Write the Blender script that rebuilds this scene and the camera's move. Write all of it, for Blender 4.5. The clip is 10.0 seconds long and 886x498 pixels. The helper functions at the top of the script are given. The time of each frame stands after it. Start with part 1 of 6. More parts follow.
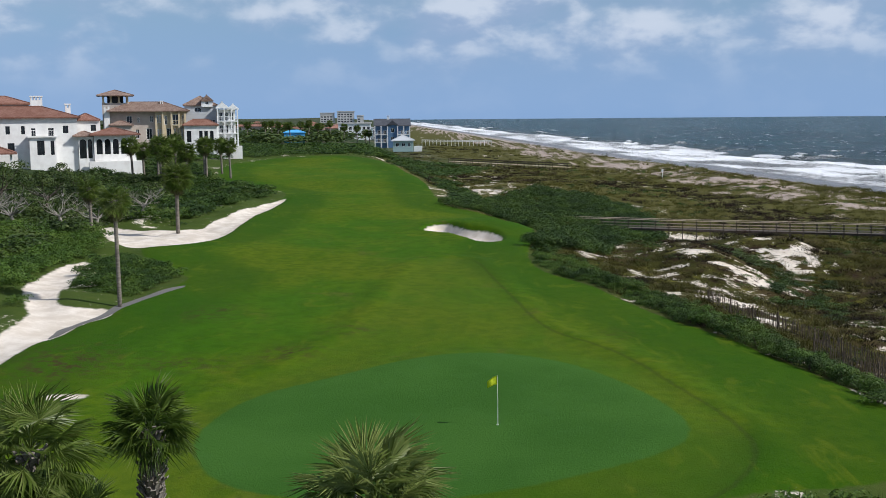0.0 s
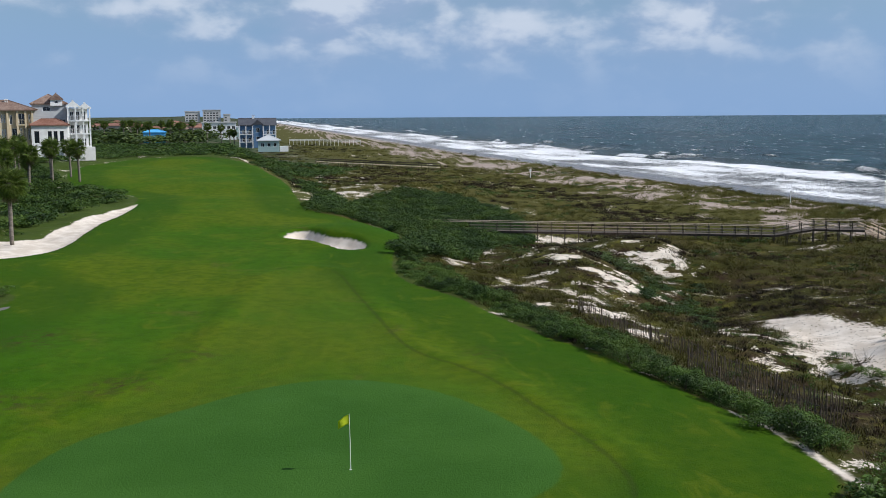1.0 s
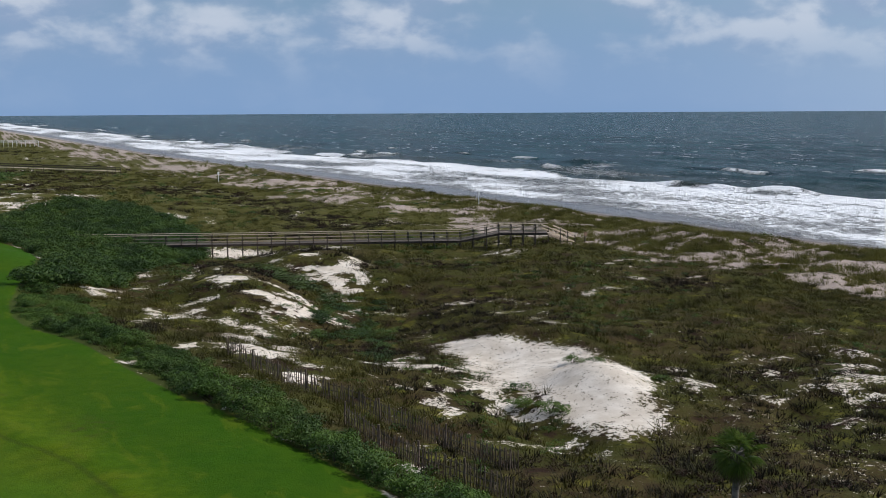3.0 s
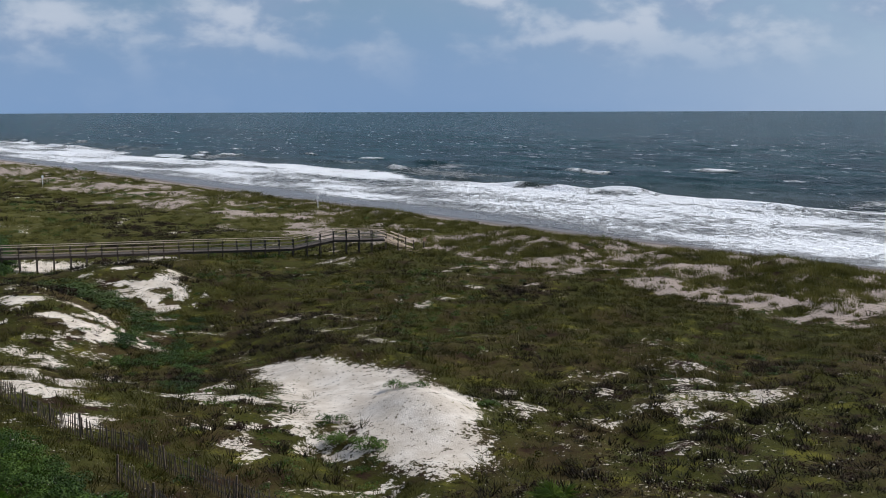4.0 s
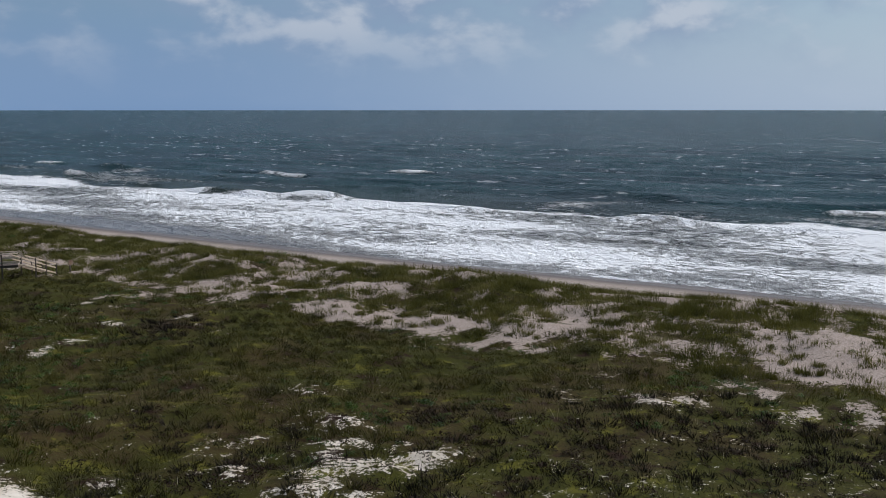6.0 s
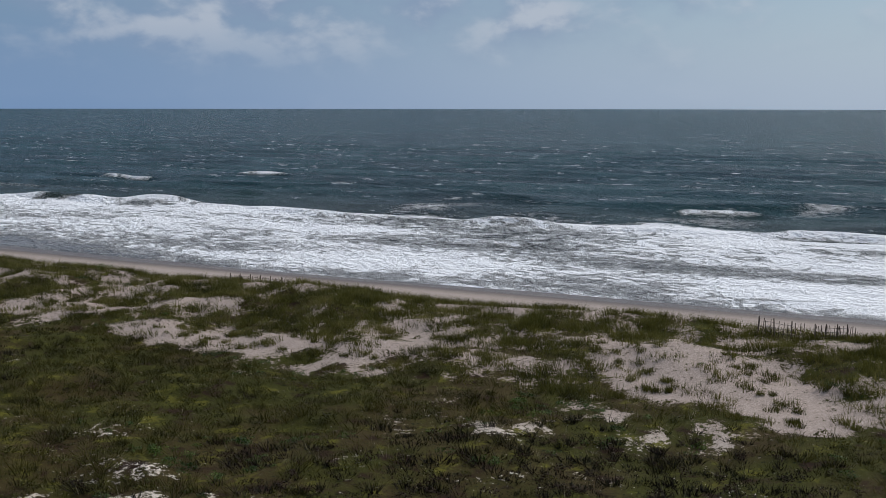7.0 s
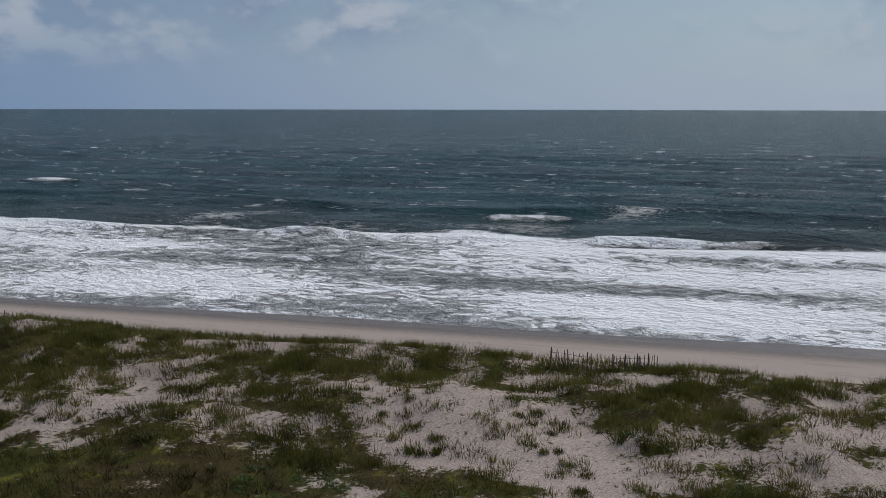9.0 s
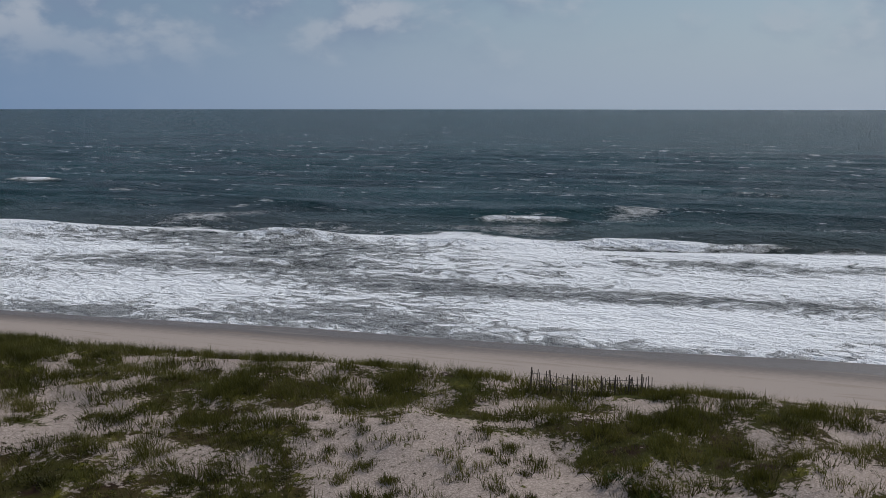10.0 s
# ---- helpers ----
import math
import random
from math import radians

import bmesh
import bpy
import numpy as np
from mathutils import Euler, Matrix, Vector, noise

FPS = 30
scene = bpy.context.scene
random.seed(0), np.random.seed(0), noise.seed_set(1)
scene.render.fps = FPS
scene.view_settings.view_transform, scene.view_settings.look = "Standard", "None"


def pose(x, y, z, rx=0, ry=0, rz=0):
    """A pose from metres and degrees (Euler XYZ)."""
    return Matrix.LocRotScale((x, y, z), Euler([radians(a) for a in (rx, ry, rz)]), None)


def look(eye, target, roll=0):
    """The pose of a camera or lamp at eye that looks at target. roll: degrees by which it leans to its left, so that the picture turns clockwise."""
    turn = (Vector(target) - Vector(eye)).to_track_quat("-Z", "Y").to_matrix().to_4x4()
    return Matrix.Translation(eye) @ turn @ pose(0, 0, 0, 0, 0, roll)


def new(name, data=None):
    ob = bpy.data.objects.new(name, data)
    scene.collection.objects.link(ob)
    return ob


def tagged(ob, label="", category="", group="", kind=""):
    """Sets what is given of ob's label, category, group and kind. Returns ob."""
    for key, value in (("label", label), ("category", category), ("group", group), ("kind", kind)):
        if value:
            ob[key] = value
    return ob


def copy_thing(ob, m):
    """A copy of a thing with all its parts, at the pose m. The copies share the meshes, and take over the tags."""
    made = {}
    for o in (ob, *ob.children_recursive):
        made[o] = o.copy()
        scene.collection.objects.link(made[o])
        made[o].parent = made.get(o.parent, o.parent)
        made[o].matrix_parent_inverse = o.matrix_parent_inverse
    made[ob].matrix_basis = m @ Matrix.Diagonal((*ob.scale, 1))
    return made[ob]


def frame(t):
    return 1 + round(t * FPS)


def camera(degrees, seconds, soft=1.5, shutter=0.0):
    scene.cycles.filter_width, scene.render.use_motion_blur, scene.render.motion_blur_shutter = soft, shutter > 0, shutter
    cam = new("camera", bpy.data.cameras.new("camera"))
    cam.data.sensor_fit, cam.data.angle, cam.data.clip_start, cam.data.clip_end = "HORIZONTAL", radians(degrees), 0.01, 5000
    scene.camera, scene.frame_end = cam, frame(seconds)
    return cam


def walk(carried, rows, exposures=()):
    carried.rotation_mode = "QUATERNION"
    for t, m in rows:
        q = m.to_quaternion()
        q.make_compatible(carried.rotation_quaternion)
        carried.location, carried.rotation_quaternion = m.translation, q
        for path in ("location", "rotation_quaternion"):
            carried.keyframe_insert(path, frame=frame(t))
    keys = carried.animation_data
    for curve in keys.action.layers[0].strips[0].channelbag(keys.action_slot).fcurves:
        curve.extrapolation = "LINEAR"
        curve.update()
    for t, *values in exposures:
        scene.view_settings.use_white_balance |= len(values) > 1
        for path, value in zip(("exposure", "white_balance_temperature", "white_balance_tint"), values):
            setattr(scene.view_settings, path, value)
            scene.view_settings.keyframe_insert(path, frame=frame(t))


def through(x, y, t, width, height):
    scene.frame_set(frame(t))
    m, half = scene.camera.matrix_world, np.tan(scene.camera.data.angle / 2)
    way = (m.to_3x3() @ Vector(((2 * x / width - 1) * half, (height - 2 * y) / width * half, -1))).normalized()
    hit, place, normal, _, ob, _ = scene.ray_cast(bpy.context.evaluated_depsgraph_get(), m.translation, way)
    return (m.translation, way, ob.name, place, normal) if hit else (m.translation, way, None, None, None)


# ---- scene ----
cam = camera(45.4, 10.0, soft=0.8)
# seconds, x, y, z, tilt, roll, yaw
ROWS = [
    (0.0, 0.000, 0.000, 19.300, 82.800, 0.449, -0.253),
    (0.5, 0.422, 2.555, 19.399, 82.738, 0.375, -3.748),
    (1.0, 1.097, 4.969, 19.529, 82.685, 0.355, -7.216),
    (1.5, 2.195, 7.570, 19.668, 82.593, 0.334, -11.178),
    (2.0, 3.532, 10.076, 19.751, 82.552, 0.295, -15.194),
    (2.5, 5.266, 12.296, 19.853, 82.510, 0.306, -19.123),
    (4.0, 11.879, 18.556, 20.190, 82.401, 0.163, -30.965),
    (4.5, 14.554, 20.674, 20.269, 82.379, 0.021, -35.017),
    (5.0, 17.388, 22.594, 20.394, 82.342, -0.011, -38.965),
    (5.5, 20.331, 24.131, 20.535, 82.323, 0.014, -42.691),
    (7.0, 29.761, 27.848, 20.868, 82.239, -0.054, -53.859),
    (7.5, 32.909, 28.639, 20.990, 82.210, -0.078, -57.147),
    (8.0, 36.145, 29.223, 21.068, 82.226, -0.093, -60.313),
    (8.5, 40.042, 29.766, 21.023, 82.231, -0.066, -62.142),
    (9.0, 44.313, 30.456, 20.801, 82.267, -0.065, -62.969),
    (9.5, 48.841, 31.311, 20.453, 82.296, -0.057, -63.185),
    (10.0, 53.199, 32.271, 20.069, 82.262, -0.024, -62.710),
]
EXPOSURES = [(0.0, 0.02, 6150, 10), (1.0, 0.0, 6150, 10), (2.5, -0.13, 6150, 10), (4.5, -0.28, 6150, 10), (5.5, -0.36, 6150, 10), (7.5, -0.58, 6150, 10), (10.0, -0.8, 6150, 10)]
walk(cam, [(t, pose(x, y, z, rx, ry, rz)) for t, x, y, z, rx, ry, rz in ROWS], EXPOSURES)

# ---- sky and sun ----
SUN_UP, SUN_SIDE = 41.0, 103.0


class Nodes:
    """Short ways to wire a node tree."""

    def __init__(self, tree):
        self.tree = tree
        tree.nodes.clear()

    def add(self, kind, **props):
        node = self.tree.nodes.new(kind)
        for key, value in props.items():
            setattr(node, key, value)
        return node

    def link(self, a, b):
        if isinstance(a, (int, float)):
            b.default_value = a
        elif isinstance(a, (tuple, list)):
            b.default_value = (*a, 1.0) if len(a) == 3 and b.type == "RGBA" else a
        else:
            self.tree.links.new(a, b)

    def math(self, op, a, b=0.0, clamp=False):
        node = self.add("ShaderNodeMath", operation=op, use_clamp=clamp)
        self.link(a, node.inputs[0])
        self.link(b, node.inputs[1])
        return node.outputs[0]

    def mix(self, fac, a, b, mode="MIX"):
        node = self.add("ShaderNodeMix", data_type="RGBA", blend_type=mode)
        self.link(fac, node.inputs[0])
        self.link(a, node.inputs[6])
        self.link(b, node.inputs[7])
        return node.outputs[2]

    def noise(self, coord, scale, detail=4.0, rough=0.55, distort=0.0):
        node = self.add("ShaderNodeTexNoise")
        self.link(coord, node.inputs["Vector"])
        node.inputs["Scale"].default_value = scale
        node.inputs["Detail"].default_value = detail
        node.inputs["Roughness"].default_value = rough
        node.inputs["Distortion"].default_value = distort
        return node.outputs["Fac"]

    def step(self, value, low, high, out_low=0.0, out_high=1.0):
        node = self.add("ShaderNodeMapRange", interpolation_type="SMOOTHSTEP")
        for v, i in ((value, 0), (low, 1), (high, 2), (out_low, 3), (out_high, 4)):
            self.link(v, node.inputs[i])
        return node.outputs[0]

    def scaled(self, coord, sx, sy, sz):
        node = self.add("ShaderNodeVectorMath", operation="MULTIPLY")
        self.link(coord, node.inputs[0])
        node.inputs[1].default_value = (sx, sy, sz)
        return node.outputs[0]

    def attr(self, name):
        return self.add("ShaderNodeAttribute", attribute_name=name).outputs["Fac"]

    def place(self):
        return self.add("ShaderNodeNewGeometry").outputs["Position"]

    def local(self):
        return self.add("ShaderNodeTexCoord").outputs["Object"]

    def bump(self, height, strength, distance):
        node = self.add("ShaderNodeBump")
        node.inputs["Strength"].default_value = strength
        node.inputs["Distance"].default_value = distance
        self.link(height, node.inputs["Height"])
        return node.outputs[0]

    def surface(self, color, rough=0.8, metal=0.0, normal=None, spec=0.3, through=0.0):
        out = self.add("ShaderNodeOutputMaterial")
        bsdf = self.add("ShaderNodeBsdfPrincipled")
        self.link(color, bsdf.inputs["Base Color"])
        self.link(rough, bsdf.inputs["Roughness"])
        self.link(metal, bsdf.inputs["Metallic"])
        bsdf.inputs["Specular IOR Level"].default_value = spec
        if normal is not None:
            self.link(normal, bsdf.inputs["Normal"])
        shader = bsdf.outputs[0]
        if through:
            leaf = self.add("ShaderNodeBsdfTranslucent")
            self.link(color, leaf.inputs["Color"])
            both = self.add("ShaderNodeMixShader")
            both.inputs[0].default_value = through
            self.link(shader, both.inputs[1])
            self.link(leaf.outputs[0], both.inputs[2])
            shader = both.outputs[0]
        self.link(shader, out.inputs["Surface"])
        return bsdf


def build_world():
    world = bpy.data.worlds.new("sky")
    scene.world = world
    world.use_nodes = True
    n = Nodes(world.node_tree)
    sky = n.add("ShaderNodeTexSky", sky_type="NISHITA", sun_disc=False)
    sky.sun_elevation, sky.sun_rotation = radians(SUN_UP), radians(SUN_SIDE)
    sky.air_density, sky.dust_density, sky.ozone_density = 1.0, 0.6, 2.5
    way = n.add("ShaderNodeTexCoord").outputs["Generated"]
    split = n.add("ShaderNodeSeparateXYZ")
    n.link(way, split.inputs[0])
    up = n.math("MAXIMUM", split.outputs[2], 0.0)
    # hazy blue low down, clearer above
    haze = n.step(up, 0.0, 0.16, 0.85, 0.0)
    blue = n.mix(n.step(up, 0.0, 0.09), (2.9, 4.8, 8.0), (1.9, 3.9, 8.0))
    # paler towards the sun
    side_on = n.math("ADD", n.math("MULTIPLY", split.outputs[0], math.sin(radians(SUN_SIDE))), n.math("MULTIPLY", split.outputs[1], math.cos(radians(SUN_SIDE))))
    blue = n.mix(n.step(side_on, 0.30, 1.0, 0.0, 0.85), blue, (7.2, 8.6, 10.2))
    base = n.mix(haze, sky.outputs[0], blue)
    # broken cumulus, flat and hazy towards the horizon
    puff = n.scaled(way, 1.0, 1.0, 1.8)
    lifted = n.add("ShaderNodeVectorMath", operation="ADD")
    n.link(puff, lifted.inputs[0])
    lifted.inputs[1].default_value = (0.010, -0.004, 0.022)
    big = n.noise(n.scaled(way, 1.0, 1.0, 1.7), 4.6, 3.0, 0.5, 0.3)
    fine = n.noise(puff, 13.0, 6.0, 0.5, 0.1)
    above = n.noise(lifted.outputs[0], 13.0, 6.0, 0.5, 0.1)
    body = n.math("ADD", n.math("MULTIPLY", big, 0.45), n.math("MULTIPLY", fine, 0.55))
    cover = n.step(body, 0.40, 0.62)
    cover = n.math("MULTIPLY", cover, n.step(up, 0.018, 0.085, 0.06, 1.0))
    cover = n.math("MULTIPLY", cover, 0.78)
    lit = n.math("ADD", n.math("MULTIPLY", n.math("SUBTRACT", fine, above), 3.2), n.math("MULTIPLY", n.math("SUBTRACT", fine, 0.47), 1.6))
    cloud = n.mix(n.step(lit, -0.25, 0.62), (3.9, 5.0, 7.0), (8.0, 8.5, 9.4))
    color = n.mix(cover, base, cloud)
    back = n.add("ShaderNodeBackground")
    n.link(color, back.inputs[0])
    back.inputs[1].default_value = 0.085
    out = n.add("ShaderNodeOutputWorld")
    n.link(back.outputs[0], out.inputs[0])


build_world()
sun_data = bpy.data.lights.new("sun", "SUN")
sun_data.energy, sun_data.angle, sun_data.color = 4.6, radians(0.6), (1.0, 0.95, 0.88)
sun = new("sun", sun_data)
side = radians(SUN_SIDE)
sun_way = Vector((math.sin(side) * math.cos(radians(SUN_UP)), math.cos(side) * math.cos(radians(SUN_UP)), math.sin(radians(SUN_UP))))
sun.matrix_world = look(sun_way * 300, (0, 0, 0))

# ---- numbers of the land ----
_rng = np.random.RandomState(7)
_lattice = _rng.rand(257, 257)
_lattice[256], _lattice[:, 256] = _lattice[0], _lattice[:, 0]


def vnoise(x, y, size, shift=0.0):
    """Smooth noise from 0 to 1 with cells of the given size."""
    px, py = np.asarray(x) / size + shift * 17.31, np.asarray(y) / size + shift * 5.77
    ix, iy = np.floor(px), np.floor(py)
    fx, fy = px - ix, py - iy
    fx, fy = fx * fx * (3 - 2 * fx), fy * fy * (3 - 2 * fy)
    ix, iy = ix.astype(int) % 256, iy.astype(int) % 256
    a, b = _lattice[ix, iy], _lattice[ix + 1, iy]
    c, d = _lattice[ix, iy + 1], _lattice[ix + 1, iy + 1]
    return (a * (1 - fx) + b * fx) * (1 - fy) + (c * (1 - fx) + d * fx) * fy


def fbm(x, y, size, octaves=4, shift=0.0):
    total, weight, amount = 0.0, 0.0, 1.0
    for k in range(octaves):
        total = total + amount * vnoise(x, y, size / 2 ** k, shift + k * 1.37)
        weight, amount = weight + amount, amount * 0.5
    return total / weight


def smooth(v, low, high):
    k = np.clip((v - low) / (high - low), 0, 1)
    return k * k * (3 - 2 * k)


def rounded(points, rounds=3):
    """A closed outline with its corners cut."""
    p = np.array(points, float)
    for _ in range(rounds):
        q = np.roll(p, -1, 0)
        p = np.stack((0.75 * p + 0.25 * q, 0.25 * p + 0.75 * q), 1).reshape(-1, 2)
    return p


def inside(x, y, outline):
    """Metres inside an outline: positive within, negative without, -25 far off."""
    x, y = np.asarray(x, float), np.asarray(y, float)
    (x0, y0), (x1, y1) = outline.min(0) - 25, outline.max(0) + 25
    close = (x > x0) & (x < x1) & (y > y0) & (y < y1)
    result = np.full(x.shape, -25.0)
    px, py = x[close], y[close]
    best, odd = np.full(px.shape, 625.0), np.zeros(px.shape, bool)
    for (ax, ay), (bx, by) in zip(outline, np.roll(outline, -1, 0)):
        dx, dy = bx - ax, by - ay
        k = np.clip(((px - ax) * dx + (py - ay) * dy) / (dx * dx + dy * dy + 1e-9), 0, 1)
        best = np.minimum(best, (px - ax - k * dx) ** 2 + (py - ay - k * dy) ** 2)
        if ay != by:
            odd ^= ((ay > py) != (by > py)) & (px < dx * (py - ay) / dy + ax)
    result[close] = np.sqrt(best) * np.where(odd, 1, -1)
    return result


SHORE_Y = (-5000, -600, 0, 46, 90, 140, 200, 250, 350, 467, 840, 2115, 5000)
SHORE_X = (900, 220, 145, 138, 130, 121, 113, 106, 96, 81, 52, -50, -330)


def shore(y):
    return np.interp(y, SHORE_Y, SHORE_X)


# metres inland from the waterline, and the land's height there
LAND_U = (-5000, -400, -60, -20, 0, 10, 17, 23, 33, 45, 60, 75, 85, 95, 103, 109, 116, 125, 140, 152, 165, 185, 220, 300, 900, 9000)
LAND_Z = (-20, -8, -3, -1.2, 0, 0.8, 1.5, 2.8, 2.6, 2.3, 2.5, 2.9, 3.1, 3.4, 3.8, 4.7, 5.9, 6.2, 6.4, 6.6, 7.0, 8.6, 9.6, 7, 5, 5)

GREEN = rounded([(-9.6, 39.2), (-10, 42.8), (-8.9, 48), (-5.1, 51.6), (-0.9, 55.2), (3.2, 55.9), (6.8, 53.5), (9, 49.3), (10.4, 44.4), (10.1, 41), (8.2, 38.8), (4.5, 36.5), (0.4, 34.4), (-3.5, 34), (-7.6, 35)], 2)
COLLAR = rounded([(-13, 36), (-12.5, 44), (-10, 50), (-6, 57), (-4, 66), (-3, 80), (-1, 93), (3, 91), (4.1, 80), (5.1, 72), (6, 63.6), (7, 60.3), (8.7, 58), (10.2, 54.3), (11.3, 48.4), (12.3, 43.8), (12.4, 39), (9, 34), (2, 31), (-6, 30), (-12, 31)], 2)
FAIRWAY = rounded([(-24, 20), (-23.5, 50), (-23, 57), (-21.5, 66), (-18.5, 80), (-21, 83), (-26, 92), (-28, 99), (-24, 104), (-22, 110), (-22, 138), (-22, 158), (-27, 166), (-36, 176), (-46, 219), (-40, 256), (-26, 272), (-17, 262), (-7, 228), (-2, 180), (0, 150), (2, 140), (8.5, 137), (10.5, 127), (10.5, 113), (8, 97), (7.5, 85.5), (11.8, 79), (14.3, 68), (16.7, 61), (18.7, 54), (20.3, 47), (20.6, 40), (17, 37), (9, 35), (2, 28), (-3, 20)], 2)
BUNKER = rounded([(-1.9, 114.4), (-0.9, 118.4), (1.0, 118.2), (1.9, 114.9), (3.1, 112.2), (5.2, 110.8), (6.5, 108), (6.1, 103.6), (4.2, 103.4), (2.9, 106.8), (1.4, 110.2), (-0.4, 111.8)], 2)
TRACK = rounded([(-22.3, 49), (-22.7, 53.6), (-22.7, 58.1), (-21.9, 60), (-21.9, 63.4), (-20.7, 66.2), (-21.4, 68.2), (-24.2, 67.4), (-25.5, 69.3), (-27.3, 77.5), (-29.8, 90), (-31.2, 91.6), (-30.6, 82), (-29.7, 74.5), (-26.9, 67.7), (-25.2, 64.2), (-25.3, 59), (-25.5, 50)], 1)
TRACK_FAR = rounded([(-38, 117), (-32.5, 113.2), (-26.7, 111), (-25.7, 120.5), (-24.5, 127.9), (-22.8, 143.2), (-21.4, 152), (-21.3, 135.1), (-22.4, 122.1), (-21.7, 105.8), (-24.2, 100.2), (-27.7, 97.4), (-31.7, 101.2), (-35, 108)], 2)
CART = rounded([(-21.9, 57.6), (-22.2, 61.7), (-20.9, 67.0), (-19.9, 71.9), (-18.2, 77.4), (-19.6, 76), (-21.4, 68.4), (-22.4, 63.9), (-23, 61.5)], 1)
SCUFF = rounded([(-18.8, 47.2), (-17.5, 48.0), (-16.2, 48.1), (-16.5, 47.3), (-17.6, 46.8)], 2)
VERGE = rounded([(20.7, 38), (20.4, 46), (19.6, 50), (19.8, 50.1), (20.8, 46), (21.2, 38)], 1)
BOWL = rounded([(36.6, 86), (38.8, 85), (40.8, 80.6), (43.2, 77), (43.7, 70.6), (42.6, 66.7), (40.4, 62), (38.9, 58.6), (36.5, 58.2), (35.4, 58.2), (35.0, 61), (34.5, 64), (35.0, 68), (35.0, 73), (35.2, 79)], 2)
SCAR = rounded([(23.2, 109), (27.6, 108), (29.6, 103), (32.5, 101.2), (34.8, 98.5), (33, 94.4), (30, 94.8), (27, 95), (24.4, 96.6), (22.8, 101.5)], 2)
SCAR_FAR = rounded([(33.4, 127), (37, 131), (42.5, 131), (42.4, 121), (40.6, 113), (38.6, 108), (36.8, 112), (35, 119)], 2)
SCAR_NEAR = rounded([(20.4, 84), (24.4, 85), (24, 76), (24.8, 70.5), (22.4, 68.6), (21.0, 71), (19.4, 76)], 2)
STRIP = rounded([(82.5, 117), (88.5, 117), (89, 108), (88.5, 97), (90, 88), (91.5, 78), (88, 75), (85.6, 83), (84.6, 92), (83.6, 100)], 2)
PINK = rounded([(102, 68), (104, 56), (99, 47), (92, 42), (88.5, 47), (91, 57), (97, 64)], 2)
PATCH = rounded([(32, 200), (37, 192), (36, 180), (32, 184), (30, 193)], 2)
SPECKS = rounded([(43, 57), (44, 68), (52, 70), (64, 71), (63, 62), (54, 57.5)], 2)
SKIRT = rounded([(27, 58), (34, 55), (36, 64), (35.5, 82), (30, 84), (26.5, 72)], 2)
HEATH = rounded([(32, 56), (40, 57.5), (48, 60), (56, 63), (66, 58), (78, 60), (88, 44), (70, 34), (34, 40)], 2)
UNDER = rounded([(22, 150), (30, 138), (43, 134), (50, 139), (50, 147), (38, 153)], 2)
HILL = rounded([(2, 182), (8, 200), (14, 232), (27, 233), (24, 205), (18, 190)], 2)


def bump_at(x, y, cx, cy, rx, ry):
    return np.exp(-((x - cx) / rx) ** 2 - ((y - cy) / ry) ** 2)


def shape_land(x, y):
    """The height of the ground, worked out in full."""
    x, y = np.asarray(x, float), np.asarray(y, float)
    u = shore(y) - x
    z = np.interp(u, LAND_U, LAND_Z)
    z = z + smooth(u, 108, 122) * np.clip(y - 44, -40, 230) * 0.0135
    turf = smooth(inside(x, y, FAIRWAY), -3, 1.5)
    rough = smooth(u, 16, 26) * (1 - turf)
    near = smooth(np.hypot(x, y), 700, 350)
    z = z + rough * near * ((fbm(x, y, 11, 4, 2) - 0.5) * 1.5 + (fbm(x, y, 3.1, 2, 5) - 0.5) * 0.55)
    z = z + smooth(u, 19, 26) * smooth(u, 46, 32) * near * (fbm(x, y, 7, 3, 9) - 0.45) * 2.0
    z = z + turf * (fbm(x, y, 24, 2, 4) - 0.5) * 0.9
    # hollow and rims of the open sand
    z = z + 0.75 * bump_at(x, y, 42, 82, 6, 4) + 0.5 * bump_at(x, y, 43.5, 74, 2.4, 8) + 1.3 * bump_at(x, y, 39.5, 66, 2.6, 5) - 0.5 * bump_at(x, y, 37.2, 75, 2.6, 4.5) - 0.5 * bump_at(x, y, 33, 66, 2.2, 8)
    z = z + 2.2 * bump_at(x, y, 25.5, 106, 5.5, 13) + 1.5 * bump_at(x, y, 39, 124, 5, 8) - 1.3 * bump_at(x, y, 40, 107, 6, 7) - 2.0 * bump_at(x, y, 38, 146, 13, 8) + 0.7 * bump_at(x, y, 21, 78, 4, 6)
    z = z - 0.8 * bump_at(x, y, 31, 87, 6, 8) - 1.3 * bump_at(x, y, 36.5, 96, 5, 9)
    # small hummocks in the near heath
    z = z + 0.55 * smooth(inside(x, y, SPECKS), -5, 2) * (fbm(x, y, 2.6, 2, 33) - 0.5) * 2.2
    z = z + 2.4 * bump_at(x, y, 14, 208, 10, 26)
    # collar, bunker and its lip
    g = inside(x, y, GREEN)
    z = z + 0.22 * smooth(g, -2.5, 1.0)
    c = inside(x, y, COLLAR)
    z = z + 0.16 * np.exp(-((c + 0.6) / 0.9) ** 2)
    b = inside(x, y, BUNKER)
    z = z - 0.75 * smooth(b, -0.15, 0.9) + 0.9 * bump_at(x, y, 5.5, 116, 5.5, 7.5) * smooth(b, 0.2, -0.4)
    for lane in (TRACK, TRACK_FAR):
        z = z - 0.35 * smooth(inside(x, y, lane), -0.8, 1.0)
    # low rises at the end of the turf
    z = z + 0.3 * smooth(y, 272, 300) * smooth(y, 380, 320) * smooth(u, 115, 135) * (0.4 + fbm(x, y, 30, 2, 8))
    return z


